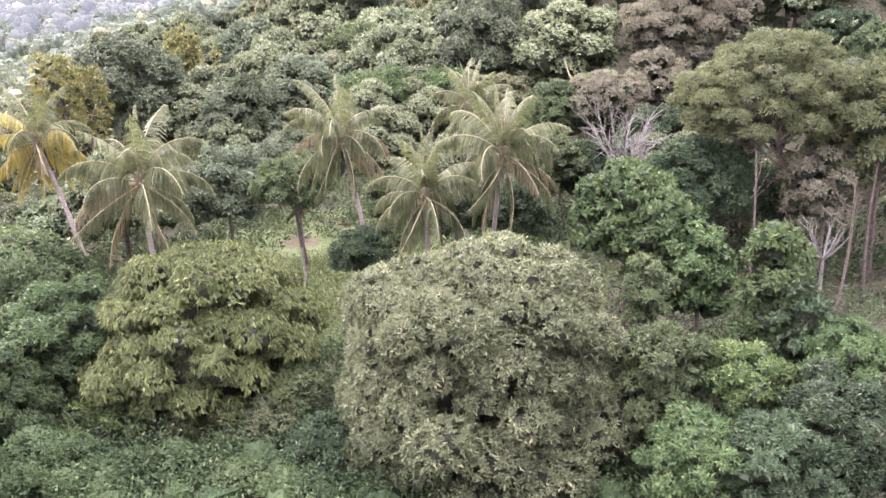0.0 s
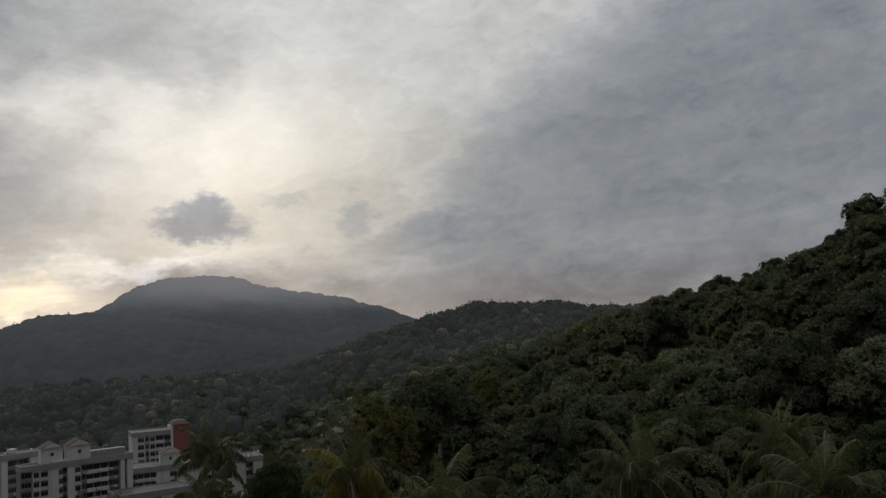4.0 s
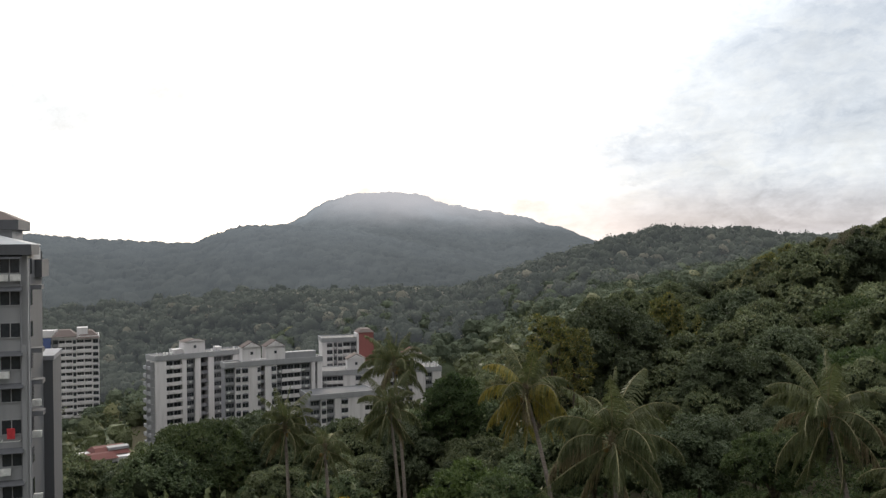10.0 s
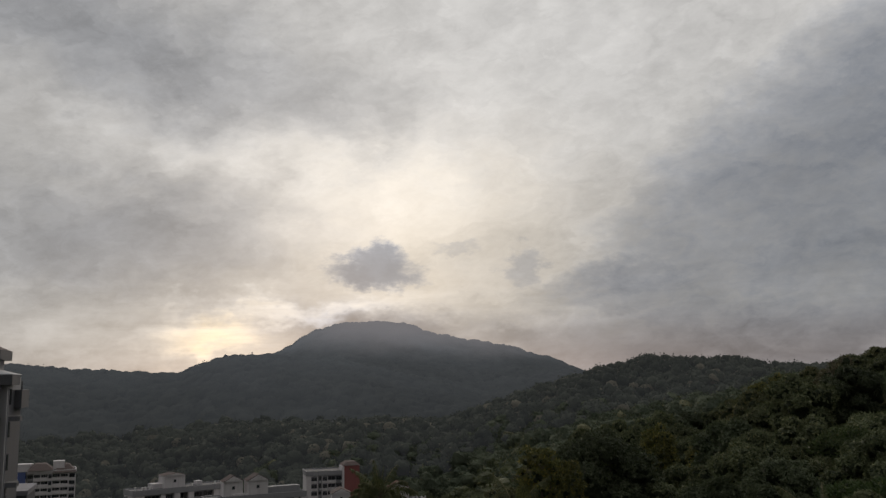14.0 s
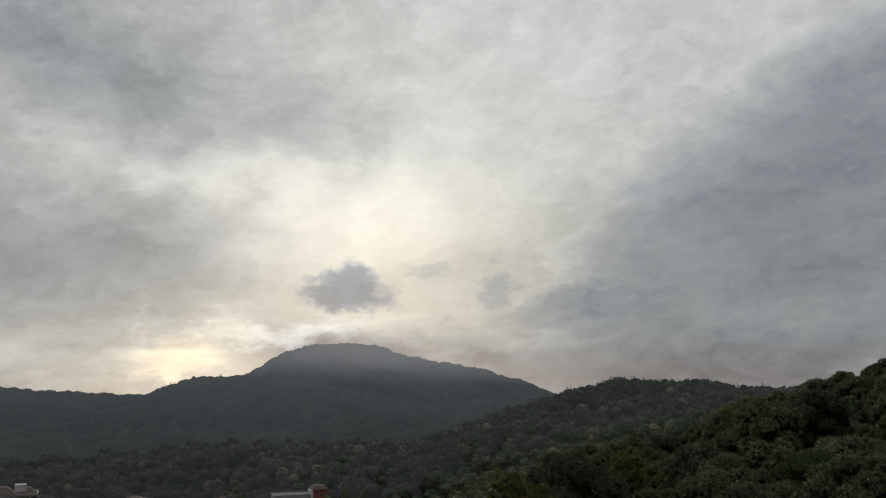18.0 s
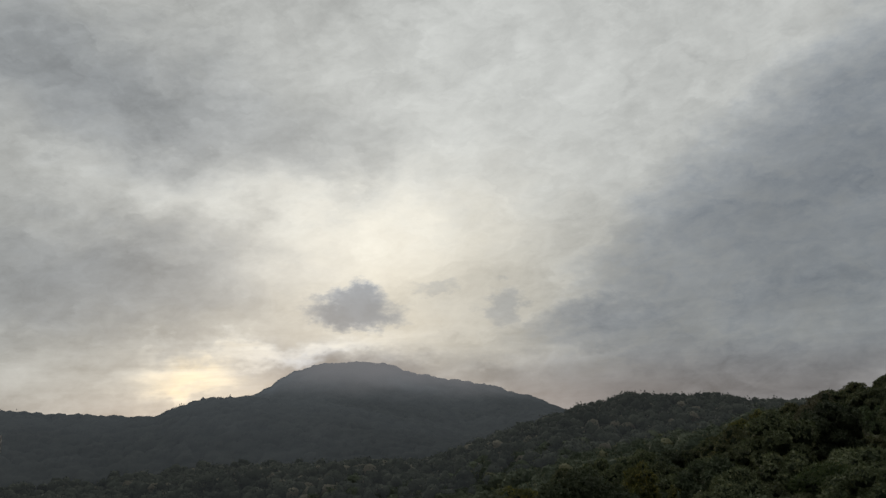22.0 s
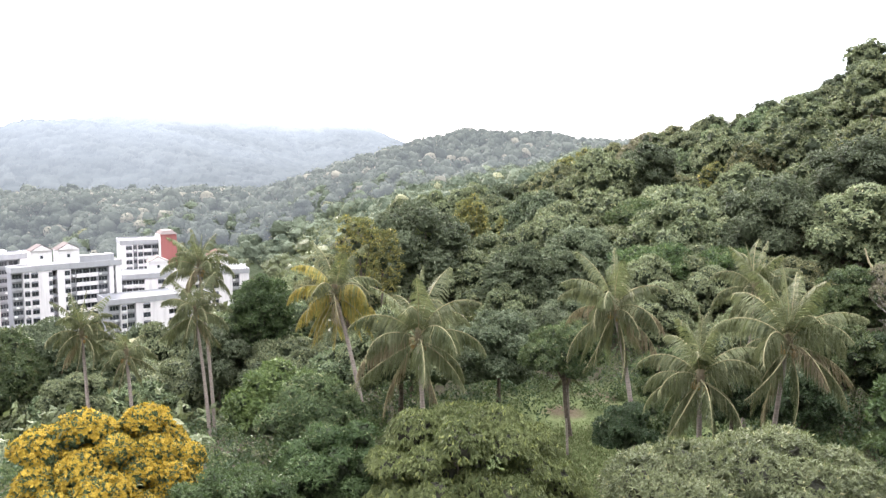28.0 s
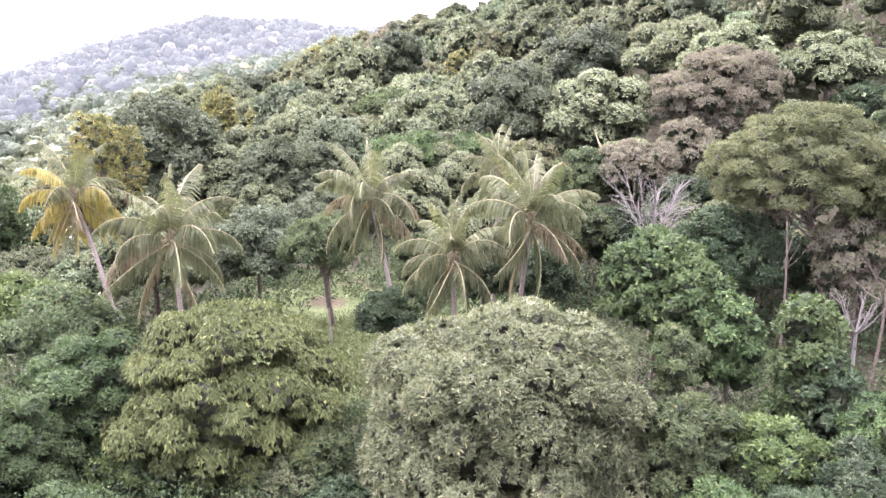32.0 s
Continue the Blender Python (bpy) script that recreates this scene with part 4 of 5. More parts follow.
tree("climber_covered_tree", 51.4, -19.6, 36, (1.1, 1.1, 2.9), LEAF_CLIMBER, "slender trunk wrapped in large climbing leaves", masses=12, per=6, leaf=(0.3, 0.2), trunk=0.16, lower=-1.0, lump=0.5, seed=1)
tree("climber_covered_tree", 53.3, -21.5, 35, (1.2, 1.2, 2.0), LEAF_DEEP, "dark leafy climber mass beside the slender trunk", masses=10, per=6, leaf=(0.28, 0.18), trunk=0.12, lower=-1.0, seed=6)
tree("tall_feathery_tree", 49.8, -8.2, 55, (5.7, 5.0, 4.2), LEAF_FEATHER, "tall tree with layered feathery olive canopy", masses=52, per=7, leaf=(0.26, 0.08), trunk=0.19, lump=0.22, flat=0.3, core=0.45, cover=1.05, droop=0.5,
     lower=-0.5, lean=(1.6, -1.9), branches=16, inner=CROWN_SHADE_BROWN)
tree("tall_feathery_tree", 56.5, -9.5, 56, (4.6, 4.4, 4.0), LEAF_FEATHER, "tall olive feathery tree at the wood's edge", masses=24, per=7, leaf=(0.36, 0.12), trunk=0.3, lump=0.3, flat=0.2, core=0.6, lower=-0.7, branches=10)
tree("brown_leaved_tree", 44.9, -3.9, 86, (6.2, 5.4, 5.0), LEAF_BROWN, "wide tree with dull brown clumped foliage", masses=60, per=6, leaf=(0.32, 0.13), trunk=0.4, lump=0.22, flat=0.2, lower=-0.6, branches=10)
tree("brown_leaved_tree", 40.2, -8.3, 72, (3.4, 2.8, 2.3), LEAF_BROWN, "low brown-leaved tree by the snag", masses=34, per=6, leaf=(0.3, 0.12), trunk=0.2, lump=0.26, seed=1)
for az, el, dist, wide, mat in ((39.2, -12.6, 60, 2.4, LEAF_DEEP), (43.6, -10.8, 64, 2.9, LEAF_DEEP), (36.6, -12.2, 58, 2.1, LEAF_MID), (47.5, -9.4, 66, 3.0, LEAF_BROWN), (53.5, -12.6, 54, 2.6, LEAF_BROWN), (36.8, -9.0, 72, 2.6, LEAF_MID), (50.2, -13.6, 60, 2.5, LEAF_DEEP), (53.2, -4.6, 92, 3.6, LEAF_DEEP), (55.8, -5.2, 86, 3.4, LEAF_MID), (57.2, -2.6, 102, 3.8, LEAF_DEEP), (51.2, -2.4, 108, 3.8, LEAF_MID), (54.2, -1.6, 118, 4.0, LEAF_DEEP), (43.2, -7.2, 78, 3.0, LEAF_BROWN), (26.5, -14.4, 60, 2.2, LEAF_MID), (30.4, -15.2, 52, 2.0, LEAF_DEEP), (34.4, -15.4, 50, 2.0, LEAF_DEEP), (25.6, -17.4, 50, 1.5, LEAF_MID)):
    tree("understorey_tree", az, el, dist, (wide, wide * 0.95, wide * 0.9), mat, "dense tree filling the wood between the palms and the slope", masses=26, per=6, leaf=(0.28, 0.13), trunk=0.16, lump=0.28, lower=-0.8,
         group="trees between the palms and the slope")
tree("small_tree", 19.6, -13.5, 55, (2.5, 2.3, 1.9), LEAF_MID, "small tree with a dark bare trunk by the clearing", masses=16, per=6, leaf=(0.28, 0.1), trunk=0.2, lean=(0.6, 0.1))
tree("dark_bush", 23.6, -18.3, 47.5, (1.5, 1.4, 1.6), LEAF_DEEP, "dark rounded bush beside the tall palm", masses=10, per=6, leaf=(0.2, 0.09), trunk=0.1)
tree("umbrella_tree", 25.3, -7.7, 84, (4.2, 4.0, 2.2), LEAF_CLIMBER, "flat-topped tree with tiers of fresh green leaves", masses=22, per=6, leaf=(0.5, 0.22), trunk=0.25, flat=0.45, lump=0.34)
tree("umbrella_tree", 29.5, -7.6, 86, (4.0, 4.0, 2.4), LEAF_CLIMBER, "flat-topped tree with tiers of green leaves", masses=22, per=6, leaf=(0.5, 0.22), trunk=0.25, flat=0.45, lump=0.34, seed=2)
tree("round_tree", 24.1, -4.9, 104, (2.9, 2.9, 3.1), LEAF_MID, "tall rounded tree standing proud of the slope", masses=16, per=6, leaf=(0.5, 0.2), trunk=0.25)
tree("yellowing_tree", 13.4, -5.0, 122, (2.6, 2.4, 4.2), LEAF_YELLOW, "tree with yellow leaf tips", masses=34, core=0.45, lump=0.2, lower=-0.8, per=6, leaf=(0.5, 0.2), trunk=0.25)
tree("yellowing_tree", 6.0, -6.9, 76, (1.9, 1.8, 3.9), LEAF_YELLOW, "tall tree with golden yellowing leaves", masses=34, lump=0.2, core=0.4, lower=-0.9, per=6, leaf=(0.34, 0.13), cover=0.95, trunk=0.22)
tree("yellowing_tree", 7.7, -7.4, 79, (1.8, 1.7, 3.2), LEAF_YELLOW, "slim tree with golden yellowing leaves", masses=28, lump=0.22, core=0.4, lower=-0.9, per=6, leaf=(0.34, 0.13), cover=0.9, trunk=0.2, seed=3)
tree("olive_leaved_tree", 9.6, -7.0, 88, (2.6, 2.4, 3.0), LEAF_OLIVE, "olive-green tree with paler crown tips", masses=26, lump=0.25, lower=-0.8, per=6, leaf=(0.34, 0.14), trunk=0.22, seed=4)
for az, el, dist, wide in ((9.5, -5.4, 176, 2.6), (13.2, -4.4, 186, 2.4), (15.9, -5.3, 132, 1.9), (19.6, -1.5, 240, 3.0), (24.9, -0.4, 236, 2.6), (28.6, -2.0, 138, 2.0), (36.4, -0.9, 119, 2.0), (35.6, -1.6, 113, 1.7)):
    tree("yellowing_tree", az, el, dist, (wide, wide, wide * 1.35), LEAF_YELLOW, "slender tree with yellow crown tips on the slope", masses=22, per=5, leaf=(0.5, 0.22), cover=0.8, trunk=0.22, lump=0.28, lower=-0.8,
         group="yellow-tipped trees on the slope")
tree("dark_tree", 16.6, -9.2, 80, (3.4, 3.2, 4.2), WOODS_DARK, "dark dense tree on the lower slope", masses=34, lump=0.26, per=6, leaf=(0.42, 0.17), trunk=0.28, lower=-0.7)
tree("dark_tree", 20.0, -8.8, 82, (2.8, 2.6, 3.4), WOODS_DARK, "dark dense tree on the lower slope", masses=28, lump=0.26, per=6, leaf=(0.42, 0.17), trunk=0.25, lower=-0.7, seed=1)
tree("broad_tree", -16.6, -13.6, 96, (5.6, 5.2, 4.6), LEAF_MID, "big broad-leaved tree before the flats", masses=26, per=6, leaf=(0.5, 0.22), trunk=0.35, lower=-0.5)
tree("dark_tree", -0.3, -10.8, 84, (2.7, 2.6, 4.2), LEAF_DOME, "tall dark tree with glossy leaves", masses=36, lump=0.25, per=6, leaf=(0.42, 0.19), trunk=0.25, lower=-0.8, seed=2)


# ---------- the wooded hillside ----------
def template(name, size, mat, label, masses, leaf, seed, lump=0.36, flat=0.0, lower=-0.4, cover=0.6, height=None, droop=0.2):
    """A tree at the origin, to be copied over the slope."""
    r = np.random.default_rng(seed)
    root = tagged(new(name), label, "tree", "trees on the wooded hillside")
    h = height or size[2] * 1.5
    blobs = [(tuple(np.array(b[0]) + (0, 0, h)), b[1]) for b in heap(size, masses, r, lump, flat, lower)]
    attach("trunk", make_mesh("trunk", limbs((0, 0, -0.4), (0, 0, h + size[2] * 0.3), blobs, 0.07 * size[0], r, 5, 6), BARK), root)
    attach("crown", make_mesh("crown", crown_chunks(blobs, cover, 4, leaf[0], leaf[1], r, droop, 0.9, 0.74), mat, CROWN_SHADE_GREEN), root)
    return root


def kinds(fine, cover):
    """The sorts of tree in the wood; fine scales the leaves."""
    leaf = lambda a, b: (a * fine, b * fine)
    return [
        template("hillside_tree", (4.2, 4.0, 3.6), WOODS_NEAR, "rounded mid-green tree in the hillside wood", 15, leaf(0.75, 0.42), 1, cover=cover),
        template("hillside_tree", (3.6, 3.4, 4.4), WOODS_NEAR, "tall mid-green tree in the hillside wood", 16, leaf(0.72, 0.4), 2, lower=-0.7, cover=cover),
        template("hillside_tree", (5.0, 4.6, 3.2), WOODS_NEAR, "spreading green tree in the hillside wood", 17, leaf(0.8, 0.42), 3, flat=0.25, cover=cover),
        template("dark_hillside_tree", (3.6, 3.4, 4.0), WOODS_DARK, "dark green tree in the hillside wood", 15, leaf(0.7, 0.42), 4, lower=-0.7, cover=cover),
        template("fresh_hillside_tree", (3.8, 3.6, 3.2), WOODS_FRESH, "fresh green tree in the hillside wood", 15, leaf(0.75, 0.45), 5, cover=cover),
        template("olive_hillside_tree", (4.0, 3.8, 3.6), WOODS_OLIVE, "olive-tinged tree in the hillside wood", 16, leaf(0.75, 0.36), 6, cover=cover, lump=0.3),
        template("yellowing_hillside_tree", (2.9, 2.7, 3.8), LEAF_YELLOW, "tree with yellowing leaves in the hillside wood", 16, leaf(0.65, 0.36), 7, cover=cover, lump=0.28, lower=-0.8),
        template("brown_hillside_tree", (4.2, 4.0, 3.8), LEAF_BROWN, "dull brown-leaved tree in the hillside wood", 18, leaf(0.75, 0.36), 8, lump=0.28, cover=cover),
    ]


NEAR_KINDS, KINDS = kinds(0.42, 0.72), kinds(0.65, 0.7)


def taken(az, r):
    """Where no wild tree may stand: the clearing and the lines to the palms and chosen trees."""
    if 16.0 < az < 26.5 and r < 66:
        return True
    if 52.5 < az and r < 52:
        return True
    if r < 58 and -14 < az < 52:
        return True
    if az < -1 and r < 75:
        return True
    return False


def plant_slope():
    r = np.random.default_rng(21)
    first = {k.name: True for k in KINDS + NEAR_KINDS}
    done, tries = [], 0
    while len(done) < 340 and tries < 9000:
        tries += 1
        az = r.uniform(-34, 66)
        d = 58 + 205 * r.uniform() ** 1.15
        if az < 6 and d > 205 or taken(az, d) or (-24.6 < az < -19.6 and 140 < d < 190) or (az < -22.5 and d < 118):
            continue
        x, y = spot(az, 0, d)[:2]
        gap = 4.0 + d * 0.014
        if any((x - a) ** 2 + (y - b) ** 2 < gap * gap for a, b in done):
            continue
        done.append((x, y))
        w = [4, 4, 3, 2, 2.5, 2.2, (1.7 if az < 21 else 0.6), 0.4 + (2.6 if 36 < az < 48 and d < 130 else 0)]
        if az < 4:
            w = [3, 3, 3, 4, 2.5, 0.5, 0.1, 0]
        k = (NEAR_KINDS if d < 112 else KINDS)[r.choice(8, p=np.array(w) / sum(w))]
        s = r.uniform(0.7, 1.1) * (0.8 if d < 85 else 1.0 + 0.25 * r.uniform())
        m = pose(x, y, ground_at(x, y), 0, 0, r.uniform(0, 360)) @ Matrix.Diagonal((s * r.uniform(0.9, 1.1), s, s * r.uniform(0.85, 1.15), 1))
        if first[k.name]:
            k.matrix_basis = m
            first[k.name] = False
        else:
            c = copy_thing(k, m)
            c.matrix_basis = m


plant_slope()


def undergrowth(name, mat, n, az_lo, az_hi, r_lo, r_hi, high, leaf, label, seed, skip=None, per=60, core=True):
    """Low bushes and saplings that close the floor of the wood."""
    q = np.random.default_rng(seed)
    az, r = q.uniform(az_lo, az_hi, n), np.sqrt(q.uniform(r_lo ** 2, r_hi ** 2, n))
    ok = ~(((az > 16.5) & (az < 25.0) & (r > 41) & (r < 60)) | ((az > 55.0) & (r > 29) & (r < 33)) | ((az > 54.6) & (r > 39) & (r < 44)))
    if skip is not None:
        ok &= ~skip(az, r)
    az, r = np.radians(az[ok]), r[ok]
    x, y = np.sin(az) * r, np.cos(az) * r
    m = len(x)
    s = high * q.uniform(0.5, 1.4, m)
    C = np.stack([x, y, land(x, y) + s * 0.35], 1)
    R = np.stack([s * q.uniform(0.8, 1.3, m), s * q.uniform(0.8, 1.3, m), s], 1)
    u = unit(m * per, q)
    u[:, 2] = np.abs(u[:, 2])
    P = np.repeat(C, per, 0) + np.repeat(R, per, 0) * u * (0.95 + 0.15 * q.normal(size=m * per))[:, None]
    chunks = [leaf_quads(P, u * 0.5 + unit(m * per, q) * 0.8, leaf[0], leaf[1], q, 0.25, u)]
    V, F = SMALL_BALL
    if not core:
        C, R = C[:0], R[:0]
        m = 0
    W = C[:, None] + R[:, None] * V[None] * 0.5 * (1 + 0.2 * q.normal(size=(m, len(V), 1)))
    chunks.append((W.reshape(-1, 3), (F[None] + (np.arange(m) * len(V))[:, None, None]).reshape(-1, 3)))
    tagged(new(name, make_mesh(name, chunks, mat)), label, "bushes", kind="stuff")


undergrowth("undergrowth", LEAF_MID, 1300, -26, 66, 20, 75, 1.1, (0.22, 0.12), "tangled green undergrowth between the trees", 31, None, 85, False)
undergrowth("undergrowth", LEAF_DEEP, 800, -30, 66, 44, 110, 1.7, (0.32, 0.17), "dark undergrowth on the floor of the wood", 32, None, 95, False)
undergrowth("undergrowth", LEAF_DEEP, 420, -12, 66, 20, 46, 1.3, (0.17, 0.09), "dark undergrowth below the balcony trees", 36, None, 210, False)
undergrowth("undergrowth", LEAF_MID, 260, -6, 66, 22, 70, 1.0, (0.26, 0.15), "green saplings and low bushes", 33, lambda a, r: a > 46, 110, False)
undergrowth("undergrowth", LEAF_DEEP, 260, 44, 62, 23, 38, 1.3, (0.17, 0.09), "green bushes at the foot of the wood", 37, None, 130)
undergrowth("undergrowth", LEAF_DOME, 200, -10, 46, 18, 30, 1.5, (0.14, 0.07), "leafy bushes at the foot of the balcony trees", 38, None, 260)
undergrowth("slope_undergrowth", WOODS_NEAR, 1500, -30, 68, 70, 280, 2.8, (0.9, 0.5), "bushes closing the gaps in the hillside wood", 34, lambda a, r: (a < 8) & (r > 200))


def bare_tree(name, az, el, dist, size, mat, label, twigs, seed):
    """A leafless tree: forks that split again into twigs."""
    r = np.random.default_rng(seed)
    c = spot(az, el, dist)
    base = np.array([c[0], c[1], ground_at(c[0], c[1]) - 0.2])
    root = tagged(new(name), label, "tree")
    root.location = base
    h = c - base
    attach("trunk", make_mesh("trunk", [tube(bend((0, 0, 0), h - (0, 0, size * 0.5), (0.15, 0.1, 0), 7), np.linspace(0.16, 0.09, 7), 7)], mat), root)
    fork = h - (0, 0, size * 0.5)
    chunks = []
    for i in range(9):
        a = i * 2.4 + r.uniform(-0.3, 0.3)
        tip = fork + np.array([math.cos(a) * size * r.uniform(0.5, 1.0), math.sin(a) * size * r.uniform(0.5, 1.0), size * r.uniform(0.7, 1.3)])
        limb = bend(fork, tip, (0, 0, -size * 0.12), 6)
        chunks.append(tube(limb, np.linspace(0.07, 0.02, 6), 5))
        for k in range(twigs):
            s = limb[int(r.integers(2, 6))]
            e = s + (tip - fork) * r.uniform(0.15, 0.35) + r.normal(size=3) * size * 0.2
            chunks.append(tube(bend(s, e, (0, 0, 0.05), 3), [0.022, 0.016, 0.008], 4))
    attach("twig_crown", make_mesh("twig_crown", chunks, mat), root, "bare greyish-pink twigs")


bare_tree("dead_tree", 41.3, -11.4, 55, 2.5, TWIG, "leafless greyish-pink tree above the climbers", 26, 4)
bare_tree("dead_tree", 53.9, -16.5, 50, 1.5, TWIG, "thin leafless tree at the wood's edge", 7, 5)


def snag():
    r = np.random.default_rng(5)
    top, fork = spot(37.4, -5.8, 73), spot(38.6, -8.0, 73)
    base = np.array([fork[0] + 1.0, fork[1], ground_at(fork[0] + 1.0, fork[1]) - 0.3])
    root = tagged(new("dead_snag"), "bleached broken tree snag with two prongs", "tree")
    root.location = base
    attach("trunk", make_mesh("trunk", [tube(bend((0, 0, 0), fork - base, (0.2, 0, 0), 7), np.linspace(0.17, 0.13, 7), 8)], SNAG), root)
    attach("prong", make_mesh("prong", [tube(bend(fork - base, top - base, (-0.25, 0, -0.1), 7), np.linspace(0.16, 0.04, 7), 7)], SNAG), root)
    side = spot(38.95, -7.0, 73)
    attach("prong", make_mesh("prong", [tube(bend(fork - base, side - base, (0.1, 0, 0), 5), np.linspace(0.1, 0.04, 5), 6)], SNAG), root)


snag()


def pole_trunk(az, el_top, dist, radius, lean, label, mat=None):
    """A tall bare trunk at the edge of the wood, forked at its head."""
    r = np.random.default_rng(int(az * 10))
    top = spot(az, el_top, dist)
    bx, by = top[0] + lean[0], top[1] + lean[1]
    base = np.array([bx, by, ground_at(bx, by) - 0.2])
    root = tagged(new("bare_trunk"), label, "tree", "bare trunks at the wood's edge")
    root.location = base
    h = top - base
    # darker brown bark: shade on these trunks is put into the colour
    attach("trunk", make_mesh("trunk", [tube(bend((0, 0, 0), h, r.normal(size=3) * 0.25, 9), np.linspace(radius, radius * 0.5, 9), 8)], mat or BARK), root)
    for i in range(3):
        s = h * r.uniform(0.55, 0.9)
        e = s + np.array([r.normal() * 1.2, r.normal() * 1.2, r.uniform(0.8, 2.0)])
        attach("branch", make_mesh("branch", [tube(bend(s, e, (0, 0, -0.2), 5), np.linspace(radius * 0.35, radius * 0.1, 5), 5)], mat or BARK), root)


for az, el, dist, rad, lean in ((49.4, -11.0, 49, 0.085, (0.2, 0)), (55.2, -12.5, 48, 0.1, (-0.3, 0.2)), (56.3, -11.0, 52, 0.1, (0.5, 0.1)), (48.2, -10.5, 58, 0.09, (0.1, 0.2)), (53.6, -8.5, 60, 0.1, (0.4, 0))):
    pole_trunk(az, el, dist, rad, lean, "tall grey-brown bare trunk at the wood's edge")

stake = tagged(new("wooden_stake"), "pale leaning wooden post in the clearing", "post")
stake.location = (*spot(19.98, 0, 52)[:2], ground_at(*spot(19.98, 0, 52)[:2]) - 0.3)
attach("post", make_mesh("post", [tube([(0, 0, 0), (-0.05, 0, 1.3), (-0.12, 0.02, 2.6)], [0.09, 0.08, 0.06], 7)], BARK_PALE), stake)


def grass():
    q = np.random.default_rng(12)
    n = 26000
    az, r = np.radians(q.uniform(16, 26, n)), q.uniform(40, 62, n)
    x, y = np.sin(az) * r, np.cos(az) * r
    off_soil = np.hypot(x - 20.4, y - 57.2) > q.uniform(2.5, 5.5, n)
    x, y = x[off_soil], y[off_soil]
    n = len(x)
    P = np.stack([x, y, land(x, y)], 1)
    D = unit(n, q) * 0.5 + (0, 0, 1.0)
    tagged(new("grass", make_mesh("grass", [leaf_quads(P, D, 0.2, 0.06, q)], GRASS)), "rough grass in the small clearing", "grass", kind="stuff")


grass()


def banana(az, el, dist, label, seed):
    """A banana plant: a soft stem and long arching blades."""
    r = np.random.default_rng(seed)
    c = spot(az, el, dist)
    base = np.array([c[0], c[1], ground_at(c[0], c[1]) - 0.1])
    root = tagged(new("banana_plant"), label, "plant")
    root.location = base
    h = c - base
    attach("stem", make_mesh("stem", [tube([(0, 0, 0), h * 0.5, h], [0.13, 0.11, 0.06], 8)], LEAF_DEEP), root)
    for i in range(8):
        a = i * 2.4 + r.uniform(-0.3, 0.3)
        out = np.array([math.cos(a), math.sin(a), 0.0])
        s = np.linspace(0, 1, 9)
        L = r.uniform(1.1, 1.5)
        rib = h + out * (L * s * 0.8)[:, None] + np.array([0, 0, 1.0]) * (L * (0.85 * s - 0.95 * s ** 2))[:, None]
        side = np.cross(out, (0, 0, 1.0))
        w = 0.17 * np.sin(np.pi * (0.06 + 0.92 * s)) ** 0.6
        V = np.concatenate([rib + side * w[:, None] + (0, 0, 0.09), rib, rib - side * w[:, None] + (0, 0, 0.09)])
        k = np.arange(8)
        F = np.concatenate([np.stack([k, k + 1, k + 10, k + 9], 1), np.stack([k + 9, k + 10, k + 19, k + 18], 1)])
        attach("leaf", make_mesh("leaf", [(V, F)], LEAF_DEEP), root)


banana(-4.4, -18.3, 50, "banana plant with long arching leaves by the palm trunks", 2)
banana(-6.0, -17.6, 52, "banana plant behind the flowering tree", 3)
# ---------- buildings ----------
def box(x0, x1, y0, y1, z0, z1):
    V = np.array([(x, y, z) for x in (x0, x1) for y in (y0, y1) for z in (z0, z1)], float)
    return V, np.array([(0, 1, 3, 2), (4, 6, 7, 5), (0, 4, 5, 1), (2, 3, 7, 6), (0, 2, 6, 4), (1, 5, 7, 3)])


def frustum(x0, x1, y0, y1, z0, z1, inset_x, inset_y):
    """A hipped roof or any tapering block."""
    V = np.array([(x0, y0, z0), (x1, y0, z0), (x1, y1, z0), (x0, y1, z0), (x0 + inset_x, y0 + inset_y, z1), (x1 - inset_x, y0 + inset_y, z1),
                  (x1 - inset_x, y1 - inset_y, z1), (x0 + inset_x, y1 - inset_y, z1)], float)
    return V, np.array([(3, 2, 1, 0), (4, 5, 6, 7), (0, 1, 5, 4), (1, 2, 6, 5), (2, 3, 7, 6), (3, 0, 4, 7)])


def gable(x0, x1, y0, y1, z0, z1):
    """A ridged roof, the ridge along y, with closed gables."""
    m = (x0 + x1) / 2
    V = np.array([(x0, y0, z0), (x1, y0, z0), (m, y0, z1), (x0, y1, z0), (x1, y1, z0), (m, y1, z1)], float)
    return [(V, np.array([(0, 1, 2), (5, 4, 3)])), (V, np.array([(0, 3, 4, 1), (1, 4, 5, 2), (2, 5, 3, 0)]))]


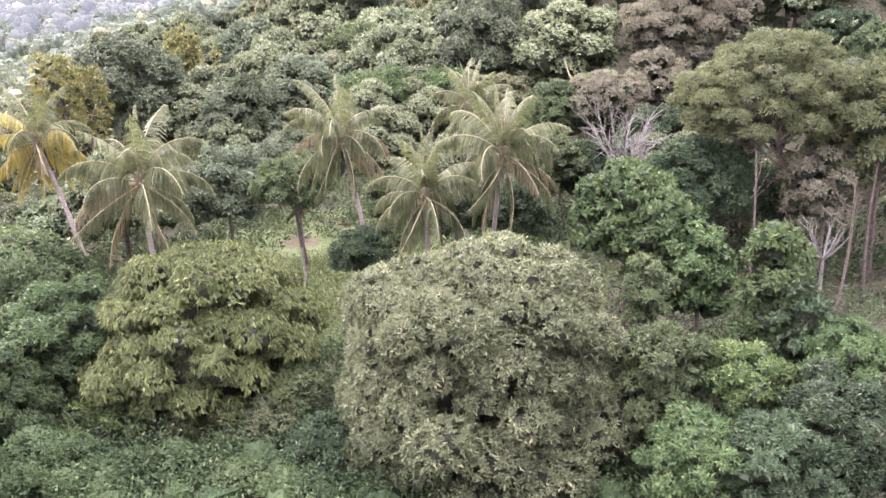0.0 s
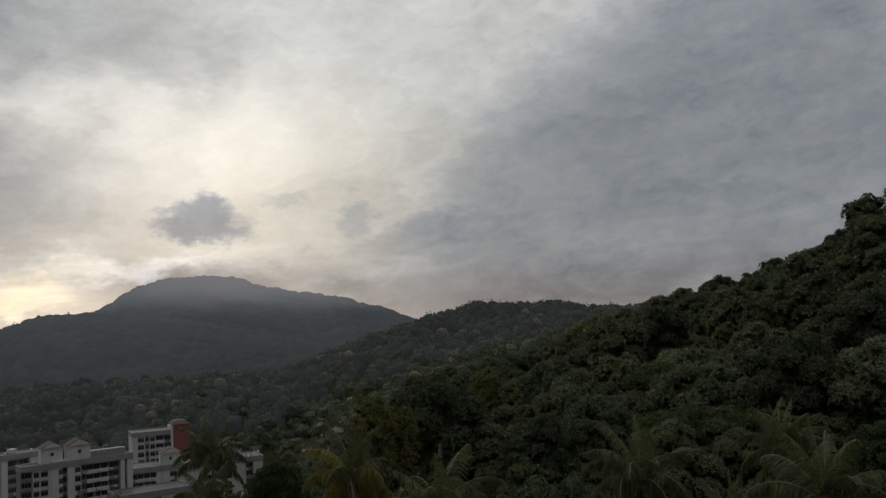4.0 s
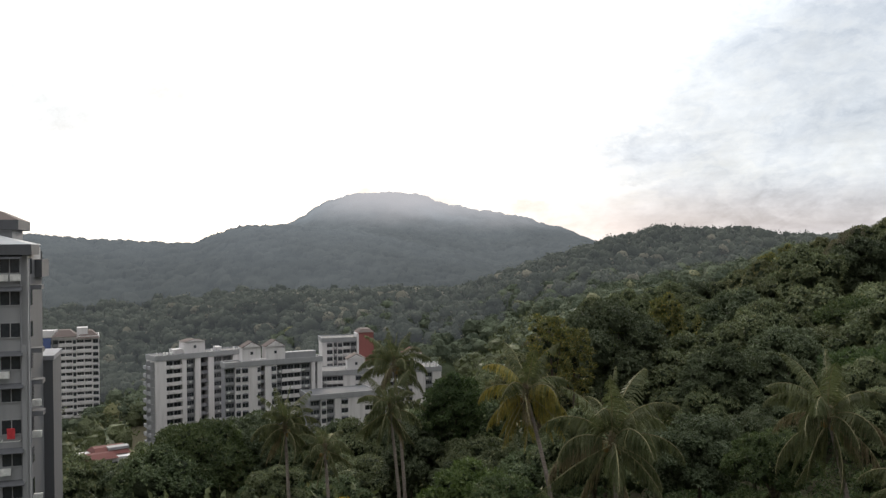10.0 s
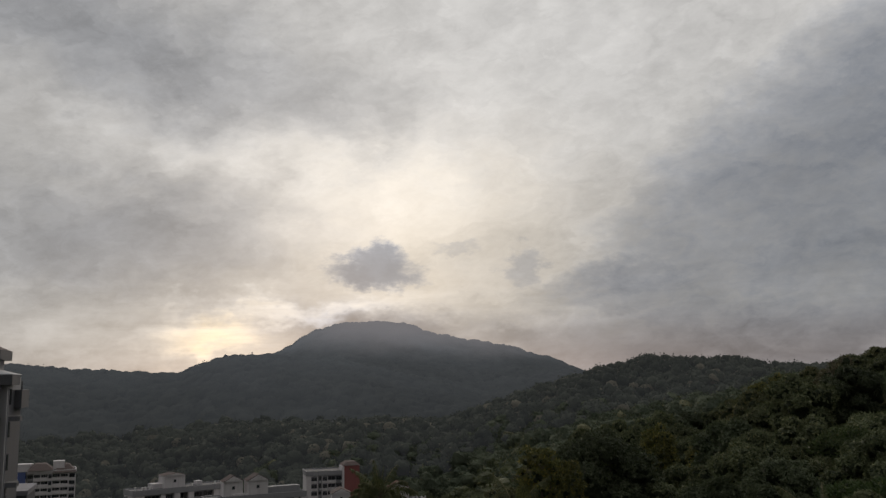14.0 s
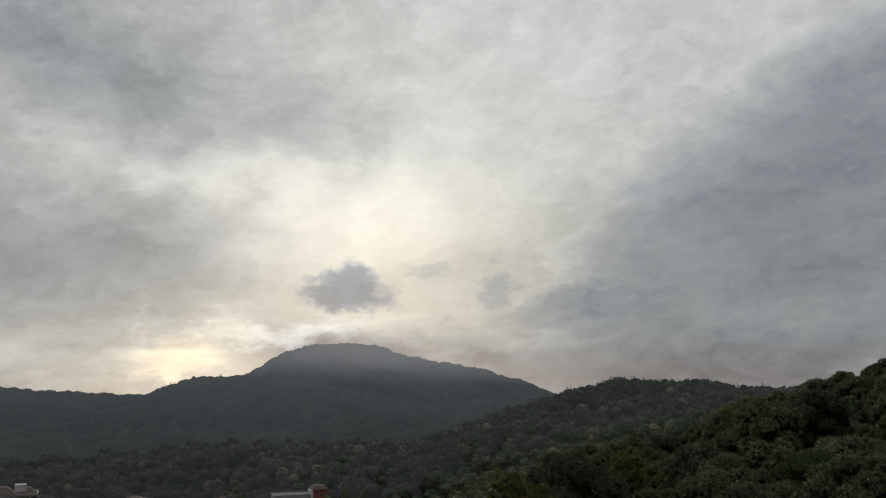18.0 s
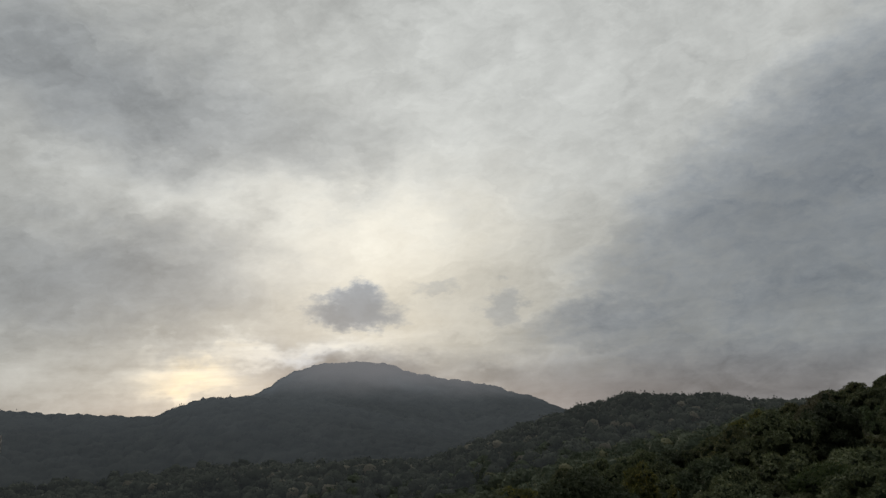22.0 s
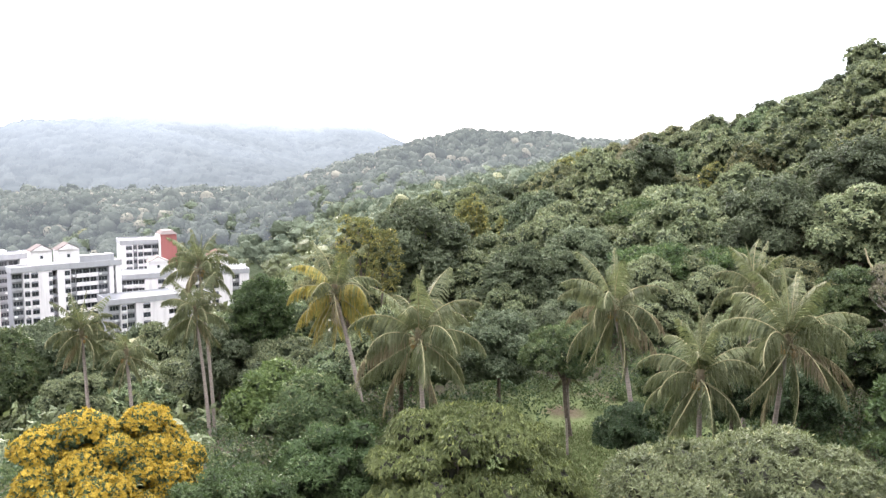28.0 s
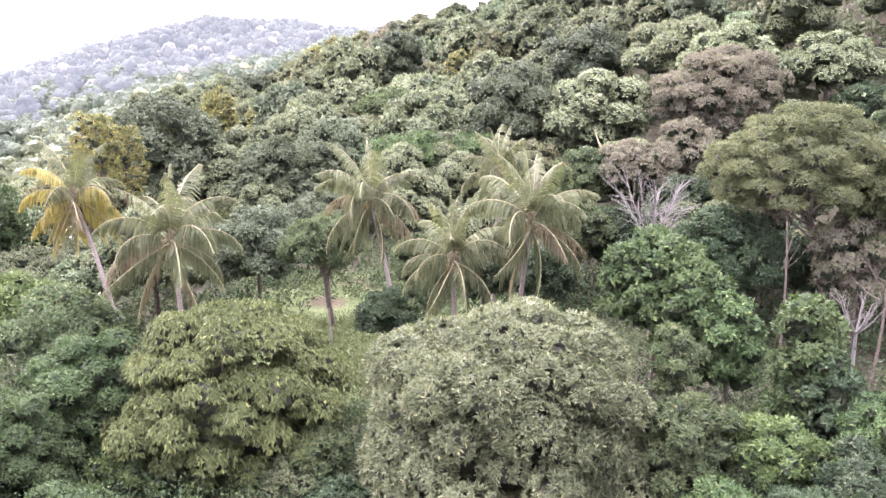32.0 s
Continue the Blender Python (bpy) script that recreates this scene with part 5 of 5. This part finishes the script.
def lattice(xs, zs, filled, y0, y1):
    """One connected frame: the cells of a grid that are filled, pressed out from y0 to y1."""
    nx, nz = len(xs), len(zs)
    V = [(x, y, z) for y in (y0, y1) for x in xs for z in zs]
    at = lambda i, k, s: s * nx * nz + i * nz + k
    on = lambda i, k: 0 <= i < nx - 1 and 0 <= k < nz - 1 and filled(i, k)
    F = []
    for i in range(nx - 1):
        for k in range(nz - 1):
            if not on(i, k):
                continue
            F += [(at(i, k, 0), at(i + 1, k, 0), at(i + 1, k + 1, 0), at(i, k + 1, 0)), (at(i, k, 1), at(i, k + 1, 1), at(i + 1, k + 1, 1), at(i + 1, k, 1))]
            for di, dk, a, b in ((-1, 0, (i, k), (i, k + 1)), (1, 0, (i + 1, k + 1), (i + 1, k)), (0, -1, (i + 1, k), (i, k)), (0, 1, (i, k + 1), (i + 1, k + 1))):
                if not on(i + di, k + dk):
                    F.append((at(*a, 0), at(*b, 0), at(*b, 1), at(*a, 1)))
    return np.array(V, float), np.array(F)


MESHES = {}


def shared(key, chunks, mat):
    if key not in MESHES:
        MESHES[key] = make_mesh(key[0], chunks, mat)
    return MESHES[key]


def solid(name, parent, chunk, mat, label=""):
    return attach(name, make_mesh(name, [chunk] if isinstance(chunk, tuple) else chunk, mat), parent, label)


def window(parent, x, y, z, w, h, frame_mat=None, bars=1, deep=0.12):
    """A framed window on a wall's face, its sill at z; the panes lie behind the frame."""
    t = 0.09
    frame_mat = frame_mat or WHITE
    xs = [-w / 2 - t, -w / 2]
    for i in range(1, bars + 1):
        m = w * (i / (bars + 1) - 0.5)
        xs += [m - 0.035, m + 0.035]
    xs += [w / 2, w / 2 + t]
    c = [lattice(xs, [-t, 0, h, h + t], lambda i, k: k != 1 or i % 2 == 0, -deep, 0.04)]
    f = attach("window", shared(("window", round(w, 2), round(h, 2), bars, frame_mat.name), c, frame_mat), parent, "", Matrix.Translation((x, y, z)))
    attach("pane", shared(("pane", round(w, 2), round(h, 2)), [box(-w / 2, w / 2, -0.04, 0.02, 0, h)], GLASS), f)
    return f


def cooler(parent, x, y, z):
    attach("air_conditioner", shared(("air_conditioner",), [box(-0.42, 0.42, -0.42, -0.06, 0, 0.6), box(-0.3, 0.3, -0.44, -0.42, 0.08, 0.5)], WHITE_METAL), parent, "white air conditioner box", Matrix.Translation((x, y, z)))


def hood(parent, x, y, z, w, mat):
    V = np.array([(-w / 2, 0, 0.35), (w / 2, 0, 0.35), (w / 2, -0.75, 0), (-w / 2, -0.75, 0), (-w / 2, 0, 0.27), (w / 2, 0, 0.27), (w / 2, -0.75, -0.07), (-w / 2, -0.75, -0.07)])
    F = np.array([(0, 3, 2, 1), (4, 5, 6, 7), (0, 1, 5, 4), (1, 2, 6, 5), (2, 3, 7, 6), (3, 0, 4, 7)])
    attach("awning", shared(("awning", round(w, 2), mat.name), [(V, F)], mat), parent, "", Matrix.Translation((x, y, z)))


def facade(name, p0, p1, label, group=""):
    """A building's root at the ground below p0; its local x runs along the front to p1, y into the house, z = 0 at the roof edge."""
    p0, p1 = np.asarray(p0, float), np.asarray(p1, float)
    ang = math.degrees(math.atan2(p1[1] - p0[1], p1[0] - p0[0]))
    root = tagged(new(name), label, "building", group)
    base = min(ground_at(*p0[:2]), ground_at(*p1[:2])) - 1.0
    root.matrix_basis = pose(p0[0], p0[1], base, 0, 0, ang)
    return root, float(np.hypot(*(p1 - p0)[:2])), float(p0[2] - base)


def flats(name, p0, p1, bays, deep, label, storey=2.9, parapet=1.5, show=14, seed=1, parapet_mat=None):
    """A slab of flats. bays: (from, to, kind) in shares of the front. W plain wall, G recess with windows, D open stairwell, B balconies, P wall with windows, S bands."""
    root, width, top = facade(name, p0, p1, label)
    r = np.random.default_rng(seed)
    n = min(show, int(top / storey))
    for a, b, kind in bays:
        x0, x1 = a * width, b * width
        w, m = x1 - x0, (x0 + x1) / 2
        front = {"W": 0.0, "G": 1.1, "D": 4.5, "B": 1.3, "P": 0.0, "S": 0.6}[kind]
        # recesses are grey; the stairwell back is slate, its shade put into the colour
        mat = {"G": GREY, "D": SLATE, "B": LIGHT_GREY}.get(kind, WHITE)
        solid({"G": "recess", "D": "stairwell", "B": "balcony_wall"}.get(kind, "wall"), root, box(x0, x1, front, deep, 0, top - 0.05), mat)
        for i in range(n):
            z = top - parapet - (i + 1) * storey
            if kind == "G":
                window(root, m, front, z + 0.95, min(w * 0.8, 2.8), 1.4, LIGHT_GREY, 2)
                attach("sill_band", shared(("sill_band", round(w, 2)), [box(-w / 2 + 0.05, w / 2 - 0.05, -0.45, 0.02, 0, 0.75)], LIGHT_GREY), root, "", Matrix.Translation((m, front, z)))
                if r.uniform() < 0.6:
                    cooler(root, m + r.uniform(-0.3, 0.3) * w, front - 0.45, z + 0.1)
            elif kind == "D":
                attach("landing", shared(("landing", round(w, 2)), [box(-w / 2, w / 2, -3.6, 0.0, -0.25, 0.0), box(-w / 2, w / 2, -3.6, -3.45, 0.0, 0.95)], GREY), root, "", Matrix.Translation((m, front, z)))
            elif kind == "B":
                attach("balcony_front", shared(("balcony_front", round(w, 2)), [box(-w / 2, w / 2, -1.3, -1.12, -0.1, 1.05), box(-w / 2, w / 2, -1.3, 0.0, -0.25, -0.1)], WHITE), root, "", Matrix.Translation((m, front, z)))
                k = max(1, int(round(w / 2.4)))
                for j in range(k):
                    window(root, x0 + (j + 0.5) * w / k, front, z + 0.5, w / k * 0.82, 1.85, GREY, 1)
                if r.uniform() < 0.75:
                    cooler(root, m + r.uniform(-0.35, 0.35) * w, front - 1.3, z + 0.2)
            elif kind == "P":
                window(root, m, front, z + 0.9, min(w * 0.7, 2.2), 1.45, GREY, 1)
                if r.uniform() < 0.7:
                    hood(root, m, front, z + 2.3, min(w * 0.7, 2.1), SLATE)
                if r.uniform() < 0.6:
                    cooler(root, m + r.uniform(-0.3, 0.3) * w, front - 0.1, z + 0.15)
            elif kind == "S":
                attach("balcony_band", shared(("balcony_band", round(w, 2)), [box(-w / 2, w / 2, -0.75, 0.02, -0.2, 1.15)], WHITE), root, "", Matrix.Translation((m, front, z)))
                k = max(1, int(round(w / 3.0)))
                for j in range(k):
                    window(root, x0 + (j + 0.5) * w / k, front, z + 1.25, w / k * 0.85, 1.15, WHITE, 2)
    pm = parapet_mat or LIGHT_GREY
    solid("roof_deck", root, box(0.1, width - 0.1, 0.1, deep - 0.05, top - 0.06, top + 0.03), SLATE)
    solid("parapet", root, [box(-0.2, width + 0.2, -0.2, 0.15, top - parapet, top + 0.35), box(-0.2, 0.15, 0.15, deep, top - parapet, top + 0.35),
                            box(width - 0.15, width + 0.2, 0.15, deep, top - parapet, top + 0.35), box(-0.2, width + 0.2, deep - 0.1, deep + 0.2, top - parapet, top + 0.35)], pm)
    return root, width, top


def rooftop_house(root, x0, x1, y0, y1, z, h, roof_mat, ridge=1.6, side=True):
    solid("penthouse", root, box(x0, x1, y0, y1, z - 0.3, z + h), WHITE)
    solid("penthouse_roof", root, gable(x0 - 0.4, x1 + 0.4, y0 - 0.35, y1 + 0.4, z + h, z + h + ridge), roof_mat)
    solid("gable_wall", root, gable(x0, x1, y0 - 0.42, y0 - 0.36, z + h - 0.02, z + h + ridge * 0.86), WHITE)
    window(root, (x0 + x1) / 2, y0, z + h * 0.45, 0.8, 0.9, LIGHT_GREY, 0)


def span(x, a, b):
    return (x - a) / (b - a)


def bay_list(a, b, rows):
    return [(span(p, a, b), span(q, a, b), k) for p, q, k in rows]


def main_flats():
    # rear slab
    p0, p1 = spot(-18.95, -6.50, 318), spot(-13.3, -6.26, 331)
    p1[2] = p0[2]
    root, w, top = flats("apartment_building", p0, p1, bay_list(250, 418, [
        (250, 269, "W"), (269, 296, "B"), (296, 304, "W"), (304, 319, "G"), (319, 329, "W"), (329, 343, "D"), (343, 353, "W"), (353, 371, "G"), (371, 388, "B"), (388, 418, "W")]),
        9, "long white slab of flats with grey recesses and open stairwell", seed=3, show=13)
    for i in range(13):
        zz = top - 1.5 - (i + 1) * 2.9
        attach("side_balcony", MESHES[("side_balcony",)], root, "", Matrix.Translation((0, 2.4, zz)))
        attach("side_balcony", MESHES[("side_balcony",)], root, "", Matrix.Translation((0, 6.6, zz)))
    k = w / 168
    rooftop_house(root, 55 * k, 91 * k, 2, 7.5, top, 4.2, ROOF_BROWN, 0.8)
    solid("roof_block", root, box(38 * k, 60 * k, 4, 8, top - 0.1, top + 1.6), WHITE)
    solid("water_tank", root, box(118 * k, 128 * k, 5, 8, top - 0.1, top + 1.3), WHITE)
    for x in (4, 16, 21, 28, 100, 141, 152):
        solid("roof_vent", root, box(x * k - 0.25, x * k + 0.25, 0.3, 0.8, top, top + 1.3), WHITE_METAL)
    # front slab
    p0, p1 = spot(-14.75, -7.12, 305), spot(-8.66, -6.84, 315)
    p1[2] = p0[2]
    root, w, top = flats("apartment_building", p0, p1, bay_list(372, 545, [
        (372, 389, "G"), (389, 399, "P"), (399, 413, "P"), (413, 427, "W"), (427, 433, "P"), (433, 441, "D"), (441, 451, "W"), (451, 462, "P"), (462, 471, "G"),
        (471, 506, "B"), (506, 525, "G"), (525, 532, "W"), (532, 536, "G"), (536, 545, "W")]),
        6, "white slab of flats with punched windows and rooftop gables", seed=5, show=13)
    k = w / 173
    solid("upper_storey", root, box(76 * k, 166 * k, 2.5, 5.6, top - 0.1, top + 2.2), LIGHT_GREY)
    rooftop_house(root, 32 * k, 64 * k, 1.5, 5.7, top + 0.3, 4.6, ROOF_BROWN, 2.0)
    rooftop_house(root, 72 * k, 107 * k, 1.2, 5.6, top + 0.3, 4.5, ROOF_BROWN, 2.2)
    solid("ledge", root, box(46 * k, 78 * k, 0.6, 2.5, top - 0.2, top + 0.8), WHITE)
    # middle slab, further back
    p0, p1 = spot(-8.75, -7.85, 326), spot(-0.95, -8.05, 332)
    p1[2] = p0[2]
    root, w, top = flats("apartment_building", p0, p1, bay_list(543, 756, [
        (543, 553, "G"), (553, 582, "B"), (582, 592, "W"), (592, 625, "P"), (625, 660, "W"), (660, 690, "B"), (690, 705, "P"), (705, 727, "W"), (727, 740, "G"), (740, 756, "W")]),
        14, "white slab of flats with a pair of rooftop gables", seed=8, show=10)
    k = w / 213
    rooftop_house(root, 47 * k, 79 * k, 3, 9, top, 4.0, ROOF_BROWN, 1.9)
    rooftop_house(root, 147 * k, 180 * k, 3, 9, top, 5.2, ROOF_RED, 2.0)
    for x in (186, 193, 200, 207):
        solid("roof_pipe", root, box(x * k - 0.2, x * k + 0.2, 0.5, 0.9, top, top + 2.2), WHITE_METAL)
    # low front wing
    p0, p1 = spot(-9.45, -9.35, 296), spot(-5.2, -9.15, 303)
    p1[2] = p0[2]
    flats("apartment_building", p0, p1, bay_list(525, 640, [(525, 543, "G"), (543, 553, "P"), (553, 567, "G"), (567, 574, "W"), (574, 594, "P"), (594, 620, "W"), (620, 640, "B")]),
          13, "lower white wing of flats with a grey parapet", seed=9, show=7)
    # red-ended tower behind
    p0, p1 = spot(-8.65, -5.75, 372), spot(-6.35, -5.70, 374)
    p1[2] = p0[2]
    root, w, top = flats("apartment_building", p0, p1, [(0, 0.1, "W"), (0.1, 0.32, "P"), (0.32, 0.42, "G"), (0.42, 0.58, "P"), (0.58, 0.8, "B"), (0.8, 1.0, "G")],
                         13, "grey-white tower of flats with a brick-red end", seed=11, show=9)
    solid("red_shaft", root, box(w + 0.3, w + 6.6, -0.8, 9, 0, top + 2.2), RED, "brick-red painted shaft")
    solid("shaft_roof", root, frustum(w - 0.1, w + 7.0, -1.2, 9.4, top + 2.2, top + 3.6, 1.6, 2.4), ROOF_BROWN)
    solid("shaft_edge", root, box(w - 0.5, w + 0.3, -0.9, 8, 0, top + 1.8), WHITE)


def side_balcony_mesh():
    shared(("side_balcony",), [box(-1.5, 0, -1.6, 1.6, -0.2, 1.0), box(-1.45, -0.05, -1.5, -1.35, 1.0, 2.6)], LIGHT_GREY)


side_balcony_mesh()
main_flats()


def far_tower():
    p0, p1 = spot(-24.75, -5.05, 425), spot(-22.17, -5.05, 425)
    root, w, top = flats("apartment_tower", p0, p1, bay_list(66, 149, [(66, 76, "G"), (76, 101, "S"), (101, 108, "P"), (108, 136, "S"), (136, 149, "P")]),
                         16, "tall white tower of flats with banded balconies and red roofs", seed=13, show=15, parapet=0.9, parapet_mat=WHITE)
    k = w / 83
    solid("roof", root, frustum(-1.0 * k, 44 * k, -1.2, 15, top + 0.4, top + 3.0, 3, 5), ROOF_BROWN, "red-brown tiled hip roof")
    solid("roof", root, frustum(42 * k, 84 * k, -1.2, 15, top - 0.6, top + 2.4, 3, 5), ROOF_BROWN, "red-brown tiled hip roof")
    solid("lift_house", root, box(43 * k, 63 * k, 1.5, 7, top + 0.5, top + 4.0), WHITE)
    q0, q1 = spot(-25.7, -5.05, 432), spot(-24.8, -5.05, 430)
    root, w, top = flats("apartment_tower", q0, q1, [(0, 0.5, "S"), (0.5, 0.62, "W"), (0.62, 1.0, "S")], 14, "white tower of flats with a blue painted stripe", seed=14, show=15, parapet=0.9)
    solid("blue_stripe", root, box(w * 0.5, w * 0.95, -0.3, 0.5, top - 30, top + 0.2), BLUE, "blue painted shaft")
    solid("crown_block", root, frustum(w * 0.3, w * 1.15, -0.6, 5, top + 0.5, top + 3.6, -0.3, 0), WHITE)


far_tower()


def near_flats():
    """The grey block beside the house: a front with windows, a dark side wall, stepped wings behind."""
    c, back = spot(-26.12, 0.41, 88), spot(-25.36, 0, 97)
    s = back[:2] - c[:2]
    s = s / np.linalg.norm(s)
    ang = math.degrees(math.atan2(s[1], s[0])) - 90
    gz = ground_at(c[0], c[1]) - 1.5
    root = tagged(new("apartment_building"), "weathered grey block of flats with window awnings and pitched roofs", "building")
    root.matrix_basis = pose(c[0], c[1], gz, 0, 0, ang)
    top = c[2] - gz  # eave height; x runs left as negative, y into the house
    solid("wall", root, box(-16, 0, 0, 9.3, 0, top), LIGHT_GREY)
    # a thin slate sheet over the light grey block makes its side darker
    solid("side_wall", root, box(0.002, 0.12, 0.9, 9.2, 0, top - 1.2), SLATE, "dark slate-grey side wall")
    solid("corner_pier", root, box(-0.02, 0.16, -0.16, 0.75, 0, top - 0.6), LIGHT_GREY)
    solid("pier", root, box(-0.42, -0.03, -0.3, 0.1, 0, top - 8.9), LIGHT_GREY)
    # roof and eaves
    solid("fascia", root, [box(-16.5, 0.55, -0.6, -0.4, top - 0.75, top + 0.2), box(0.35, 0.55, -0.4, 4.4, top - 0.75, top + 0.2)], SLATE, "dark eaves board")
    solid("soffit", root, box(-16.5, 0.5, -0.55, 4.4, top - 0.2, top), GREY)
    solid("roof", root, frustum(-16.5, 0.55, -0.6, 6.0, top + 0.2, top + 1.9, 6.0, 3.0), METAL_ROOF, "pale metal sheet roof")
    solid("lower_fascia", root, box(0.1, 0.75, 4.4, 9.6, top - 2.9, top - 1.2), SLATE)
    solid("stair_house", root, box(-11, -1.5, 2.6, 8.6, top, top + 2.2), LIGHT_GREY)
    solid("stair_fascia", root, box(-11.5, -0.9, 2.0, 9.2, top + 1.6, top + 2.5), SLATE)
    solid("stair_roof", root, frustum(-11.5, -0.9, 2.0, 9.2, top + 2.5, top + 3.4, 1.9, 2.4), ROOF_BROWN)
    solid("aerial", root, box(0.6, 0.7, 5.0, 5.1, top - 1.3, top - 0.4), DARK)
    # windows down the front, two columns
    for col, wide in ((-1.35, 1.6), (-6.6, 1.6), (-11.2, 1.6)):
        for i in range(9):
            z = top - 2.0 - i * 2.9
            if z < 1:
                continue
            window(root, col, 0.0, z - 0.35, wide, 1.25, LIGHT_GREY, 1, 0.1)
            if i % 3 != 2:
                hood(root, col, 0.0, z + 0.95, wide + 0.5, SLATE)
            if i in (0, 3, 6):
                cooler(root, col - 0.5, -0.05, z - 1.1)
            if i == 0:
                cooler(root, col + 0.5, -0.05, z - 1.1)
        if col == -1.35:
            attach("laundry", shared(("laundry",), [box(-0.3, 0.35, -0.62, -0.56, 0, 0.95)], RED_CLOTH), root, "red cloth hung at a window", Matrix.Translation((col, 0, top - 2.0 - 5 * 2.9 - 0.7)))
            solid("drying_rack", root, [box(col - 0.8, col + 0.8, -0.9, -0.85, top - 17.4, top - 17.35), box(col - 0.8, col - 0.75, -0.9, 0, top - 17.4, top - 17.35), box(col + 0.75, col + 0.8, -0.9, 0, top - 17.4, top - 17.35)], WHITE_METAL)
    # narrow side windows with awnings
    for i in range(9):
        z = top - 2.0 - i * 2.9
        if z < 1:
            continue
        f = attach("side_window", shared(("side_window",), [box(-0.02, 0.06, -0.45, 0.45, 0, 1.4)], GLASS), root, "", Matrix.Translation((0.12, 1.9, z - 0.5)))
        if i in (1, 3, 4, 5):
            attach("side_awning", shared(("side_awning",), [frustum(0, 1.0, -0.9, 0.9, 0, 0.42, 0.0, 0.15)], SLATE), root, "", Matrix.Translation((0.12, 1.9, z + 0.95)))
        if i in (4, 5, 7):
            cooler(root, 0.5, 1.9, z - 1.1)
    for i, x in enumerate((-0.45, 0.3)):
        solid("downpipe", root, tube([(x, -0.2 - i * 0.1, 0), (x, -0.2 - i * 0.1, top - 1.0)], [0.06, 0.06], 6), GREY)
    # stepped dark wing behind
    w0, w1 = spot(-25.36, -6.2, 98), spot(-24.74, -6.2, 98)
    a, b = (root.matrix_basis.inverted() @ Vector(w0)), (root.matrix_basis.inverted() @ Vector(w1))
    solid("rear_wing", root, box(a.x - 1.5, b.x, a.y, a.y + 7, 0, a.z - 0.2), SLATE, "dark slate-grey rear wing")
    solid("wing_roof", root, box(a.x - 1.6, b.x + 0.12, a.y - 0.15, a.y + 7.15, a.z - 0.2, a.z + 0.25), GREY)
    lo = root.matrix_basis.inverted() @ Vector(spot(-24.0, -15.2, 98))
    solid("porch", root, box(b.x - 0.2, lo.x, a.y + 0.2, a.y + 5, 0, lo.z - 0.3), GREY)
    solid("porch_roof", root, box(b.x + 0.02, lo.x + 0.2, a.y - 0.1, a.y + 5.2, lo.z - 0.3, lo.z), GREY)


near_flats()


def low_house():
    p0, p1 = spot(-23.2, -12.4, 170), spot(-20.4, -12.4, 172)
    root, w, top = facade("low_house", p0, p1, "low white building with long red roofs among trees")
    solid("wall", root, box(0, w, 0, 8, 0, top), WHITE)
    solid("roof", root, frustum(-0.4, w * 0.72, -0.7, 5, top, top + 0.7, 0.4, 2.2), ROOF_RED, "faded red tiled roof")
    solid("roof", root, frustum(w * 0.3, w + 0.4, 1.6, 8.5, top + 0.2, top + 1.2, 0.4, 2.4), ROOF_RED, "faded red tiled roof")
    solid("roof_cap", root, box(w * 0.6, w + 0.3, 2.6, 4.5, top + 0.8, top + 1.3), LIGHT_GREY)
    for i in range(4):
        window(root, w * (0.14 + 0.24 * i), 0, top - 1.9, 1.4, 1.1, LIGHT_GREY, 1)
        window(root, w * (0.14 + 0.24 * i), 0, top - 4.8, 1.4, 1.1, LIGHT_GREY, 1)


low_house()
